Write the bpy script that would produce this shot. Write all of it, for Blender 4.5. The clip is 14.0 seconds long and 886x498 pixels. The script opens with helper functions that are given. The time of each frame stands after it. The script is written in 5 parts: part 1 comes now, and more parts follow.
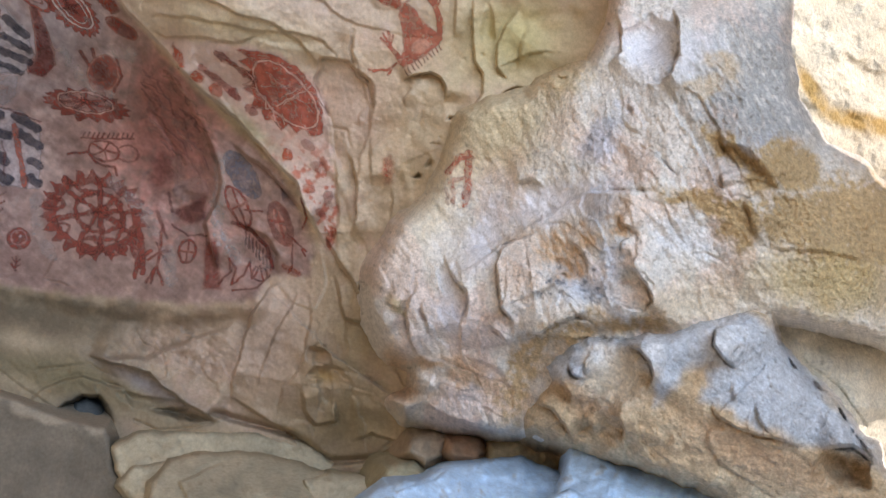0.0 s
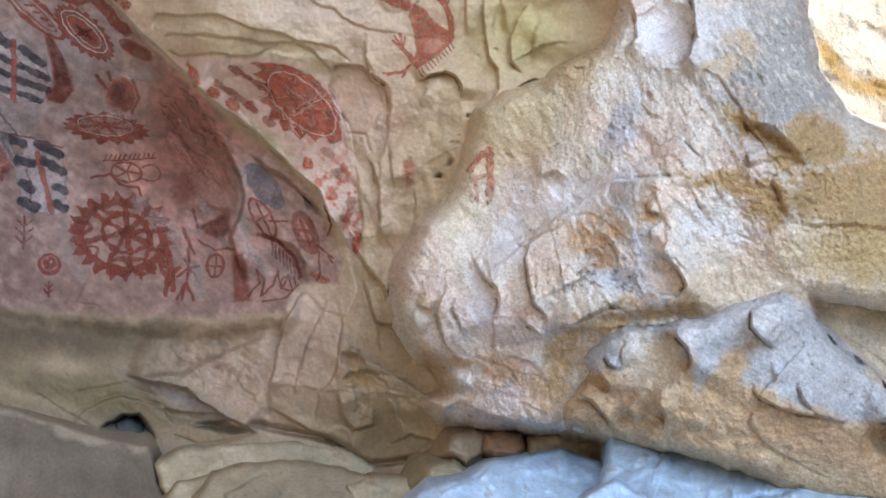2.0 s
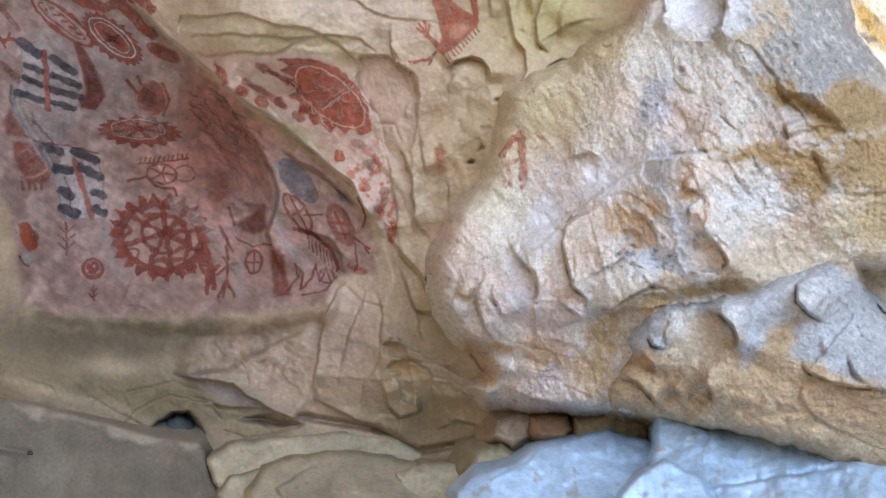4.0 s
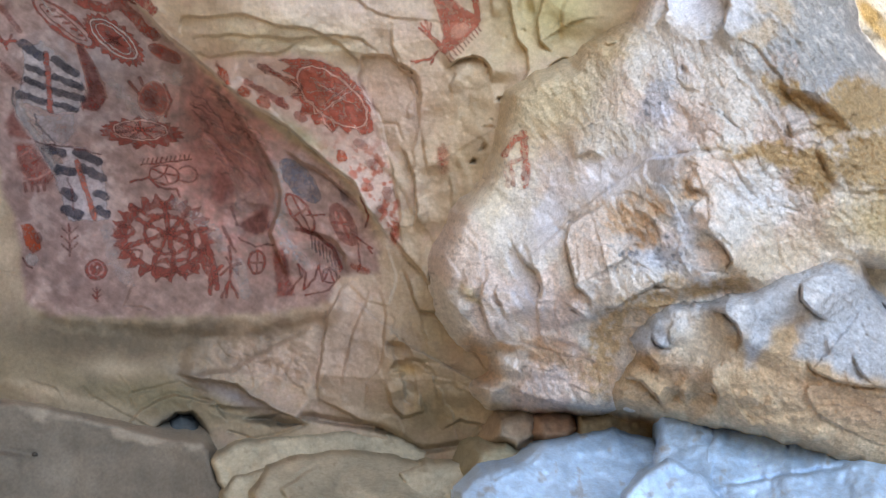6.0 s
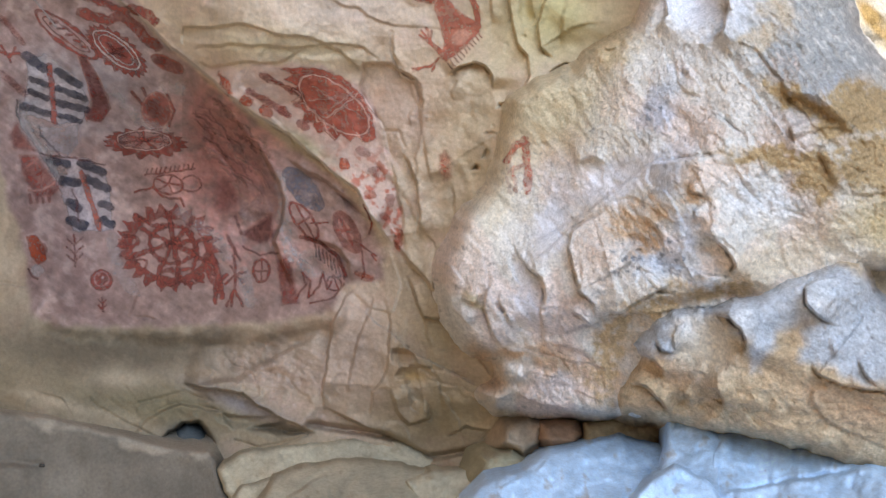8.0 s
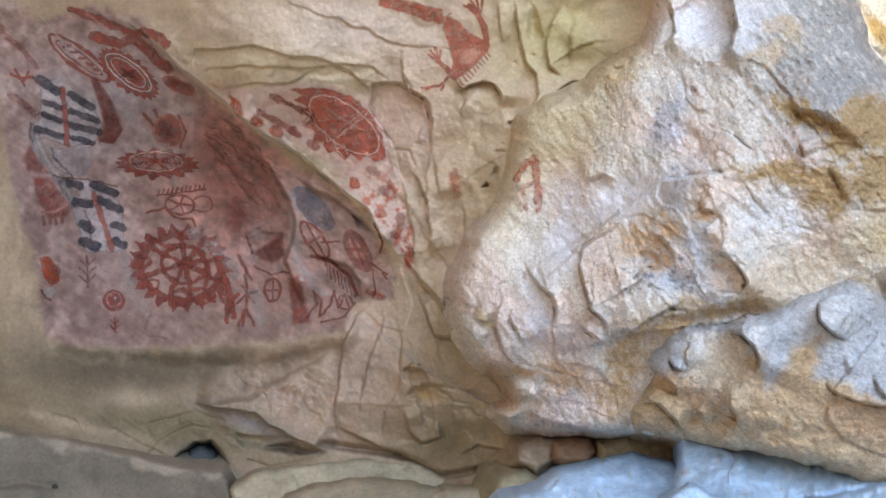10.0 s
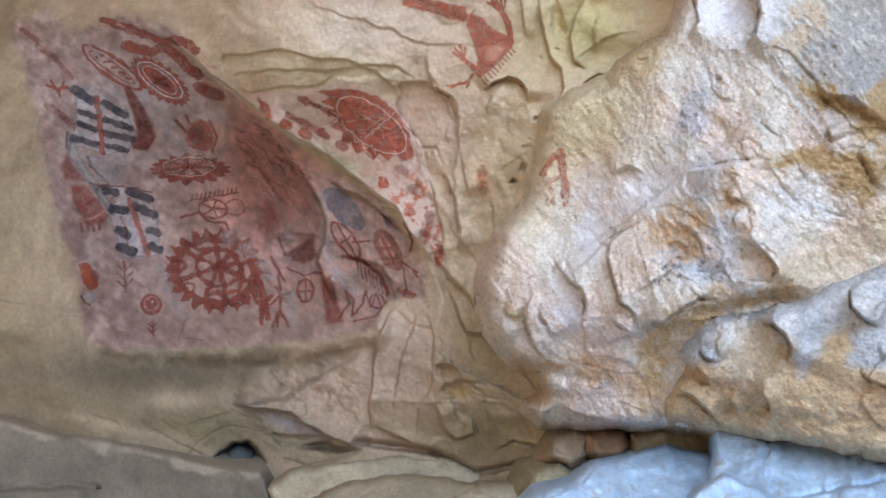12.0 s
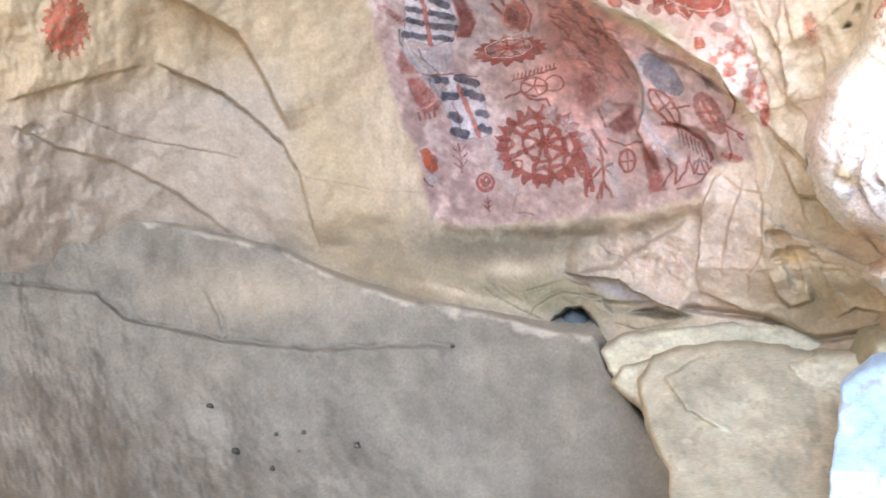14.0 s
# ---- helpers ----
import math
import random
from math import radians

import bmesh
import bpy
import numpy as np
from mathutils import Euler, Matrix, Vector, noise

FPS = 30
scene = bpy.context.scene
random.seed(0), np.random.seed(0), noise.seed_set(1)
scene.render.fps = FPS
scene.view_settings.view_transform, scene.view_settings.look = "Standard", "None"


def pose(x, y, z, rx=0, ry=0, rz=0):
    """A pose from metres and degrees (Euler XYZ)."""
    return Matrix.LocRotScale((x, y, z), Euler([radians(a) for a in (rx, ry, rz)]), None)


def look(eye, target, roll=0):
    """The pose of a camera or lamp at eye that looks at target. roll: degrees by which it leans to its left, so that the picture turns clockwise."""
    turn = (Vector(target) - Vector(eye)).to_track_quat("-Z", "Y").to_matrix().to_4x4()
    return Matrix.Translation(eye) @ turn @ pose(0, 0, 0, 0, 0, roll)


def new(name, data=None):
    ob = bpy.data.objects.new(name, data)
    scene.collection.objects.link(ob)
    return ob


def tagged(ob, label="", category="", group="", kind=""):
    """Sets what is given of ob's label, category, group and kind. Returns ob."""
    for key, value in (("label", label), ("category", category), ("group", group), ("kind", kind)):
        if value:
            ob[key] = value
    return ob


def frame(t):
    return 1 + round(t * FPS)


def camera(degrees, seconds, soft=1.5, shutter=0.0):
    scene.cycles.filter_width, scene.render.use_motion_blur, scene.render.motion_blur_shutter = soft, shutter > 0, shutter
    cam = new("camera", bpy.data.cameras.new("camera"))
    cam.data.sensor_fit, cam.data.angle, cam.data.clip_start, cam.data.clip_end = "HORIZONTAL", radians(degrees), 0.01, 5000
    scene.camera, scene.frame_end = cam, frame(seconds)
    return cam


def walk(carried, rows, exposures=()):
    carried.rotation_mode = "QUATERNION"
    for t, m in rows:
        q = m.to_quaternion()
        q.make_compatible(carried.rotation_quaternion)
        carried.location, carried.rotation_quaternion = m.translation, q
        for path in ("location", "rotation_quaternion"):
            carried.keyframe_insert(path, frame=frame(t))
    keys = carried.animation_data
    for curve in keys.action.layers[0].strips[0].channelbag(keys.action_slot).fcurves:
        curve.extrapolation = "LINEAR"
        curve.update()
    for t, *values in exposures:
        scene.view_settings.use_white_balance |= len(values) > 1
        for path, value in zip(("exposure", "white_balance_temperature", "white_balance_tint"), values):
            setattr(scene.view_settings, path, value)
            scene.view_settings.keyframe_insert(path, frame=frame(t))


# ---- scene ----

# ---- camera ----
cam = camera(56.16, 14.0, soft=1.3, shutter=0.35)
PATH = [
    (0.0, pose(-0.0000, 0.0000, 1.5000, 90.000, -0.000, 0.000)),
    (0.5, pose(-0.0002, -0.0013, 1.5057, 90.615, 0.955, 0.315)),
    (1.0, pose(-0.0016, 0.0028, 1.4985, 90.580, 1.446, 0.468)),
    (1.5, pose(-0.0065, -0.0037, 1.5056, 90.460, 2.427, 0.855)),
    (2.0, pose(-0.0124, -0.0012, 1.5112, 89.721, 3.960, 1.532)),
    (2.5, pose(-0.0199, 0.0034, 1.5088, 89.737, 4.187, 1.590)),
    (3.0, pose(-0.0180, 0.0029, 1.5168, 89.180, 5.973, 3.122)),
    (5.5, pose(-0.0137, 0.0055, 1.5352, 88.469, 7.344, 4.099)),
    (6.0, pose(-0.0151, 0.0062, 1.5372, 88.474, 7.385, 4.075)),
    (6.5, pose(-0.0058, 0.0084, 1.5406, 88.552, 7.527, 4.142)),
    (7.0, pose(-0.0065, 0.0078, 1.5420, 88.694, 7.744, 4.279)),
    (9.5, pose(-0.0065, 0.0111, 1.5400, 89.565, 8.506, 4.868)),
    (10.0, pose(-0.0072, 0.0065, 1.5471, 90.110, 8.618, 5.181)),
    (10.5, pose(-0.0103, 0.0078, 1.5431, 90.688, 8.785, 5.486)),
    (11.0, pose(-0.0045, 0.0028, 1.5466, 90.968, 8.970, 5.824)),
    (11.5, pose(-0.0068, -0.0022, 1.5440, 91.003, 9.416, 6.577)),
    (12.0, pose(0.0040, -0.0055, 1.5367, 90.457, 9.922, 7.484)),
    (12.5, pose(0.0038, -0.0223, 1.5391, 89.867, 10.366, 10.705)),
    (13.0, pose(0.0464, -0.0215, 1.5469, 87.236, 11.865, 17.952)),
    (13.5, pose(0.0680, -0.0506, 1.5740, 86.437, 12.951, 25.941)),
    (14.0, pose(0.0952, -0.0413, 1.5489, 86.115, 13.957, 30.954)),
]
EXPOSURES = [(0.0, 0.16, 6400, 15), (2.0, 0.32, 6200, 14), (11.5, 0.36, 6200, 14), (12.5, 0.44, 6200, 14), (13.0, 0.62, 6150, 14), (13.5, 1.02, 6000, 13), (14.0, 1.54, 5950, 14)]
walk(cam, PATH, EXPOSURES)

# ---- light: shaded open sky at the mouth, and sun beyond the brow ----
SUN_FROM = Vector((0.92, -0.03, 0.39)).normalized()
world = bpy.data.worlds.new("sky")
scene.world = world
world.use_nodes = True
nt = world.node_tree
sky = nt.nodes.new("ShaderNodeTexSky")
sky.sky_type = "NISHITA"
sky.sun_disc = False
sky.sun_elevation = math.asin(SUN_FROM.z)
sky.sun_rotation = math.atan2(SUN_FROM.x, SUN_FROM.y)
bg = nt.nodes["Background"]
nt.links.new(sky.outputs[0], bg.inputs[0])
bg.inputs[1].default_value = 0.10
sun = new("sun", bpy.data.lights.new("sun", "SUN"))
sun.data.energy = 4.0
sun.data.angle = radians(0.55)
sun.data.color = (1.0, 0.94, 0.84)
sun.matrix_world = look(SUN_FROM * 20, (0, 0, 0))

# area lamp added for the mouth's open sky, high to one side behind the stand
mouth = new("mouth_sky_lamp", bpy.data.lights.new("mouth_sky_lamp", "AREA"))
mouth.data.shape = "RECTANGLE"
mouth.data.size, mouth.data.size_y = 2.8, 2.0
mouth.data.energy = 185
mouth.data.color = (0.70, 0.845, 1.0)
mouth.matrix_world = look((1.35, -1.9, 3.2), (0.45, 1.8, 1.4))

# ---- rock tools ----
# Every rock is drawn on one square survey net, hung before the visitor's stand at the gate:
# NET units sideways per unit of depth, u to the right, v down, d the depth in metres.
NET = 1469.5
STAND = pose(-0.0065, 0.0111, 1.54, 89.565, 8.506, 4.868)
STAND_ROT = np.array(STAND.to_3x3())
STAND_EYE = np.array(STAND.translation)


def place(u, v, d):
    """World places of net points at depth d."""
    u, v, d = np.broadcast_arrays(np.asarray(u, float), np.asarray(v, float), np.asarray(d, float))
    w = np.stack([(u - 784) / NET * d, (441 - v) / NET * d, -d], -1)
    return w @ STAND_ROT.T + STAND_EYE


def hashed(ix, iy, seed):
    h = (ix.astype(np.int64) * 374761393 + iy.astype(np.int64) * 668265263 + seed * 974634777) & 0xFFFFFFFF
    h = ((h ^ (h >> 13)) * 1274126177) & 0xFFFFFFFF
    return ((h ^ (h >> 16)) & 0xFFFF) / 65535.0


def grain(x, y, seed=0):
    """Smooth gradient noise, about -0.7 to 0.7."""
    ix, iy = np.floor(x), np.floor(y)
    fx, fy = x - ix, y - iy
    sx, sy = fx * fx * fx * (fx * (6 * fx - 15) + 10), fy * fy * fy * (fy * (6 * fy - 15) + 10)

    def corner(ax, ay):
        a = hashed(ix + ax, iy + ay, seed) * 2 * math.pi
        return np.cos(a) * (fx - ax) + np.sin(a) * (fy - ay)

    top = corner(0, 0) * (1 - sx) + corner(1, 0) * sx
    low = corner(0, 1) * (1 - sx) + corner(1, 1) * sx
    return top * (1 - sy) + low * sy


def fbm(u, v, size, octaves=4, seed=0, gain=0.5):
    total, amp = 0.0, 1.0
    for k in range(octaves):
        total = total + amp * grain(u / size + 17.3 * k, v / size - 9.1 * k, seed + k)
        size, amp = size / 2.03, amp * gain
    return total


def smooth(a, b, x):
    t = np.clip((x - a) / (b - a), 0, 1)
    return t * t * (3 - 2 * t)


def ragged(u, v, amp=4.0, seed=0):
    """Net coordinates shaken by noise, to break up drawn lines."""
    return (u + amp * fbm(u, v, 46, 3, 50 + seed), v + amp * fbm(u, v, 46, 3, 70 + seed))


def line_distance(u, v, pts, closed=False, along=False):
    """Distance to a line of points, and the side: + to its right as one goes along it with v down; along adds the way to the nearer end."""
    best = np.full(u.shape, 1e9)
    cross = np.zeros(u.shape)
    way = np.zeros(u.shape)
    gone = 0.0
    ends = list(zip(pts, pts[1:])) + ([(pts[-1], pts[0])] if closed else [])
    for (x0, y0), (x1, y1) in ends:
        dx, dy = x1 - x0, y1 - y0
        size = math.hypot(dx, dy) + 1e-9
        t = np.clip(((u - x0) * dx + (v - y0) * dy) / size ** 2, 0, 1)
        dd = np.hypot(u - x0 - t * dx, v - y0 - t * dy)
        s = (dx * (v - y0) - dy * (u - x0)) / size
        same = np.abs(dd - best) < 1e-6
        near = (dd < best - 1e-6) | (same & (np.abs(s) > np.abs(cross)))
        cross = np.where(near, s, cross)
        way = np.where(near, gone + t * size, way)
        best = np.minimum(best, dd)
        gone += size
    side = np.where(cross >= 0, 1.0, -1.0)
    return (best, side, np.minimum(way, gone - way), gone) if along else (best, side)


def inside(u, v, pts):
    """Signed distance to a closed outline, + inside."""
    best, _ = line_distance(u, v, pts, True)
    odd = np.zeros(u.shape, bool)
    for (x0, y0), (x1, y1) in zip(pts, pts[1:] + pts[:1]):
        if y0 != y1:
            odd ^= ((y0 > v) != (y1 > v)) & (u < (x1 - x0) * (v - y0) / (y1 - y0) + x0)
    return np.where(odd, best, -best)


def near_box(u, v, pts, reach):
    x = [p[0] for p in pts]
    y = [p[1] for p in pts]
    return (u > min(x) - reach) & (u < max(x) + reach) & (v > min(y) - reach) & (v < max(y) + reach)


# Relief: each mark changes the depth d at (u, v).
def crack(pts, w, deep):
    def mark(u, v, d):
        m = near_box(u, v, pts, 5 * w + 8)
        s, _ = line_distance(*ragged(u[m], v[m], 3.0), pts)
        x, y = pts[0]
        taper = 0.55 + 0.6 * np.abs(fbm(u[m], v[m], 30, 2, 5))
        d[m] += deep * taper * np.exp(-(s / w) ** 2)
    return mark


def lip(pts, high, fall, soft=2.5, wob=5.0):
    """A broken edge: the right-hand side of the line stands proud, and sinks back over fall."""
    def mark(u, v, d):
        m = near_box(u, v, pts, 4 * fall + 10)
        uu, vv = ragged(u[m], v[m], wob, 3)
        s, side, way, size = line_distance(uu, vv, pts, along=True)
        s = s * side
        fade = smooth(0, min(0.4 * size, 0.5 * fall + 10), way)
        d[m] -= 1.35 * high * fade * smooth(-soft, soft, s) * np.exp(-np.maximum(s, 0) / fall)
        d[m] += (0.0 if soft > 5 else min(0.3 * abs(high), 0.012)) * fade * np.exp(-((s + 1.2 * soft) / 2.4) ** 2) * (0.4 + np.abs(fbm(uu, vv, 40, 2, 11)) * 2)
    return mark


def scoop(cu, cv, ru, rv, turn, deep, sharp=1.0, mouth=90.0, shut=0.08):
    """A hollow, with a rim as crisp as sharp, running out flat towards mouth (degrees, 90 is down); deep below 0 makes a knob."""
    def mark(u, v, d):
        m = (np.abs(u - cu) < 1.3 * max(ru, rv)) & (np.abs(v - cv) < 1.3 * max(ru, rv))
        uu, vv = ragged(u[m], v[m], 0.45 * min(ru, rv, 40), 7)
        c, s = math.cos(radians(turn)), math.sin(radians(turn))
        x, y = ((uu - cu) * c + (vv - cv) * s) / ru, (-(uu - cu) * s + (vv - cv) * c) / rv
        q = np.clip(1 - (x * x + y * y), 0, 1)
        e = ((uu - cu) * math.cos(radians(mouth)) + (vv - cv) * math.sin(radians(mouth))) / min(ru, rv)
        ease = shut + (1 - shut) * smooth(0.9, -0.7, e)
        d[m] += deep * ease * q ** (0.62 if sharp > 1 else 1.0)
    return mark


def pit(outline, deep, edge=14.0, wob=6.0):
    """A hollow with a drawn, irregular rim."""
    def mark(u, v, d):
        m = near_box(u, v, outline, 20)
        s = inside(*ragged(u[m], v[m], wob, 13), outline)
        d[m] += deep * smooth(0, edge, s) * (1 + 0.5 * fbm(u[m], v[m], 24, 3, 14))
    return mark


def rough(size, amp, octaves=4, seed=0, stretch=1.0, turn=0.0, box=None):
    def mark(u, v, d):
        c, s = math.cos(radians(turn)), math.sin(radians(turn))
        cu, cv, ru, rv = box or (0, 0, 1e6, 1e6)
        m = (np.abs(u - cu) < 2.2 * ru) & (np.abs(v - cv) < 2.2 * rv)
        x, y = (u[m] * c + v[m] * s) / stretch, -u[m] * s + v[m] * c
        d[m] += amp * fbm(x, y, size, octaves, seed) * np.exp(-((u[m] - cu) / ru) ** 2 - ((v[m] - cv) / rv) ** 2)
    return mark


def scallops(size, amp, seed=0, stretch=1.0, turn=0.0):
    """Wind-worn cups with sharp rims between them."""
    def mark(u, v, d):
        uu, vv = ragged(u, v, size * 0.25, seed)
        c, s = math.cos(radians(turn)), math.sin(radians(turn))
        x, y = (uu * c + vv * s) / stretch, -uu * s + vv * c
        d -= amp * (np.abs(fbm(x, y, size, 3, seed)) - 0.25)
    return mark


def flakes(size, amp, seed, stretch, turn, box):
    """Scaled-off sheets: sharp little steps with slopes leading back between them."""
    def mark(u, v, d):
        cu, cv, ru, rv = box
        m = (np.abs(u - cu) < 1.35 * ru) & (np.abs(v - cv) < 1.35 * rv)
        uu, vv = ragged(u[m], v[m], 7.0, seed)
        c, s = math.cos(radians(turn)), math.sin(radians(turn))
        n = 2.3 * fbm((uu * c + vv * s) / stretch, -uu * s + vv * c, size, 3, seed, 0.42)
        k = np.floor(n)
        n = amp * (k + smooth(0.0, 0.10, n - k) - 0.9 * n)
        d[m] -= n * np.exp(-(((u[m] - cu) / ru) ** 2 + ((v[m] - cv) / rv) ** 2) ** 2)
    return mark


def swell(knots, spread):
    """A broad, smooth form through a few heights, blended by distance."""
    K = np.array(knots, float)
    def kern(q):
        return np.sqrt(q + spread ** 2)
    A = kern(((K[:, None, :2] - K[None, :, :2]) ** 2).sum(-1))
    mean = K[:, 2].mean()
    w = np.linalg.solve(A - 0.6 * spread * np.eye(len(K)) * 0.2, K[:, 2] - mean)
    def depth(u, v):
        d = np.full(u.shape, mean)
        for (x, y, _), k in zip(K, w):
            d += k * kern((u - x) ** 2 + (v - y) ** 2)
        return d
    return depth


def mixed(col, other, amount):
    return col + (np.array(other) - col) * np.clip(amount, 0, 1)[:, None]


def spot(u, v, cu, cv, ru, rv, turn=0.0, power=1.0):
    c, s = math.cos(radians(turn)), math.sin(radians(turn))
    x, y = ((u - cu) * c + (v - cv) * s) / ru, (-(u - cu) * s + (v - cv) * c) / rv
    return np.exp(-(x * x + y * y) ** power)


# ---- materials ----
def rock_material(name, grit=1.0, fine=420.0, rugged=0.0035, mottle=1.0):
    """Sandstone: a colour carried by the mesh, some light and shade painted into it, broken up by grains and blotches,
    with gritty relief.
    """
    m = bpy.data.materials.new(name)
    m.use_nodes = True
    n, l = m.node_tree.nodes, m.node_tree.links
    out = n["Principled BSDF"]
    out.inputs["Roughness"].default_value = 0.88
    out.inputs["Specular IOR Level"].default_value = 0.25
    surface_tone = n.new("ShaderNodeAttribute")
    surface_tone.attribute_name = "surface_tone"
    where = n.new("ShaderNodeNewGeometry")
    last = surface_tone.outputs["Color"]
    noises = []
    for scale, detail, low, high in ((9.0, 5, 0.88, 1.10), (70.0, 6, 1 - 0.17 * mottle, 1 + 0.15 * mottle), (fine, 4, 1 - 0.20 * mottle, 1 + 0.17 * mottle)):
        t = n.new("ShaderNodeTexNoise")
        t.inputs["Scale"].default_value = scale
        t.inputs["Detail"].default_value = detail
        t.inputs["Roughness"].default_value = 0.6
        l.new(where.outputs["Position"], t.inputs["Vector"])
        r = n.new("ShaderNodeMapRange")
        r.inputs["From Min"].default_value, r.inputs["From Max"].default_value = 0.25, 0.75
        r.inputs["To Min"].default_value, r.inputs["To Max"].default_value = low, high
        l.new(t.outputs["Fac"], r.inputs["Value"])
        k = n.new("ShaderNodeVectorMath")
        k.operation = "SCALE"
        l.new(last, k.inputs[0])
        l.new(r.outputs["Result"], k.inputs["Scale"])
        last = k.outputs["Vector"]
        noises.append(t)
    l.new(last, out.inputs["Base Color"])
    b1 = n.new("ShaderNodeBump")
    for_grit = []
    for k in (0.55 * grit, 0.5 * grit):
        g = n.new("ShaderNodeMath")
        g.operation = "MULTIPLY"
        g.inputs[1].default_value = k
        l.new(surface_tone.outputs["Alpha"], g.inputs[0])
        for_grit.append(g.outputs["Value"])
    l.new(for_grit[0], b1.inputs["Strength"])
    b1.inputs["Distance"].default_value = rugged
    l.new(noises[1].outputs["Fac"], b1.inputs["Height"])
    b2 = n.new("ShaderNodeBump")
    l.new(for_grit[1], b2.inputs["Strength"])
    b2.inputs["Distance"].default_value = 0.0018
    l.new(noises[2].outputs["Fac"], b2.inputs["Height"])
    l.new(b1.outputs["Normal"], b2.inputs["Normal"])
    l.new(b2.outputs["Normal"], out.inputs["Normal"])
    return m


SMOOTH_ROCK = rock_material("smooth sandstone", 0.55, 230.0, 0.003, 0.6)
GRITTY_ROCK = rock_material("gritty sandstone", 2.2, 190.0, 0.007, 1.15)
SLAB_ROCK = rock_material("worn floor sandstone", 0.7)

# stain colours
TAN = (0.58, 0.45, 0.31)
CREAM = (0.67, 0.55, 0.43)
PINK = (0.62, 0.46, 0.37)
WHITE = (0.70, 0.66, 0.60)
GREY = (0.50, 0.48, 0.45)
BROWN = (0.40, 0.26, 0.13)
OCHRE = (0.50, 0.34, 0.15)
OLIVE = (0.42, 0.37, 0.22)
DARK = (0.16, 0.13, 0.10)


def link_mesh(name, verts, faces, material, surface_tone=None, parent=None):
    me = bpy.data.meshes.new(name)
    me.vertices.add(len(verts))
    me.vertices.foreach_set("co", np.asarray(verts, np.float32).ravel())
    me.loops.add(faces.size)
    me.loops.foreach_set("vertex_index", faces.astype(np.int32).ravel())
    me.polygons.add(len(faces))
    me.polygons.foreach_set("loop_start", np.arange(0, faces.size, faces.shape[1], dtype=np.int32))
    me.polygons.foreach_set("use_smooth", np.ones(len(faces), bool))
    me.update(calc_edges=True)
    if surface_tone is not None:
        a = me.color_attributes.new("surface_tone", "FLOAT_COLOR", "POINT")
        rgba = np.ones((len(verts), 4), np.float32)
        rgba[:, :surface_tone.shape[1]] = surface_tone
        a.data.foreach_set("color", rgba.ravel())
    me.materials.append(material)
    ob = new(name, me)
    if parent:
        ob.parent = parent
    return ob


def lattice(us, vs):
    U, V = np.meshgrid(us, vs)
    i = np.arange(U.size).reshape(U.shape)
    F = np.stack([i[:-1, :-1], i[1:, :-1], i[1:, 1:], i[:-1, 1:]], -1).reshape(-1, 4)
    return U.ravel(), V.ravel(), F


def rock(name, outline, depth, marks, tint, material, step=3.0, rim=30.0, roll=0.12, back=0.55, wob=6.0, seed=0, tail=40):
    """A rock with a rounded outline: its face follows depth(), and its edge rolls over and back into the hill."""
    x = [p[0] for p in outline]
    y = [p[1] for p in outline]
    U, V, F = lattice(np.arange(min(x) - tail, max(x) + tail, step), np.arange(min(y) - tail, max(y) + tail, step))
    uu, vv = ragged(U, V, wob, seed)
    s = inside(uu, vv, outline)
    d = depth(U, V)
    for m in marks:
        m(U, V, d)
    t = np.clip(1 - s / rim, 0, 1)
    d += roll * (1 - np.sqrt(np.maximum(1 - t * t, 0))) + np.maximum(-s, 0) / tail * back
    keep = s > -tail
    F = F[keep[F].all(1)]
    used = np.zeros(len(U), bool)
    used[F.ravel()] = True
    index = np.cumsum(used) - 1
    c = tint(U[used], V[used])
    d = np.maximum(d, 0.9)
    ob = link_mesh(name, place(U[used], V[used], d[used]), index[F], material, c)
    return ob, d, U, V

# ---- the painted cave wall, from the tan side wall to the fluted columns ----
WALL_FORM = [
    (310, 454, 3.76), (192, 514, 3.92), (475, 313, 3.50), (560, 400, 3.32), (104, 212, 3.55), (171, 345, 3.85),
    (74, 460, 3.52), (49, 643, 3.40), (150, 735, 3.42), (468, 675, 3.54), (619, 513, 3.27), (676, 510, 3.14),
    (343, 788, 3.60), (556, 776, 3.34), (731, 794, 3.28), (734, 683, 3.04), (883, 309, 2.50), (789, 304, 2.76),
    (800, 71, 2.60), (601, 195, 2.97), (452, 113, 2.82), (300, 30, 3.00), (900, 700, 2.80), (1000, 0, 2.30),
]
SIDE_FORM = [
    (-239, 459, 3.14), (-396, 247, 3.10), (-300, 0, 2.85), (-640, 300, 2.85), (-1100, 400, 2.35), (-1450, 700, 2.4),
    (-840, 771, 3.05), (-504, 825, 3.3), (0, 950, 3.70), (100, -60, 3.05), (500, -400, 2.1), (-600, -400, 2.1),
    (1000, -400, 1.9), (1050, 900, 2.7), (500, 1000, 3.3), (-1500, 0, 1.9),
]
wall_depth = swell(WALL_FORM + SIDE_FORM, 70)

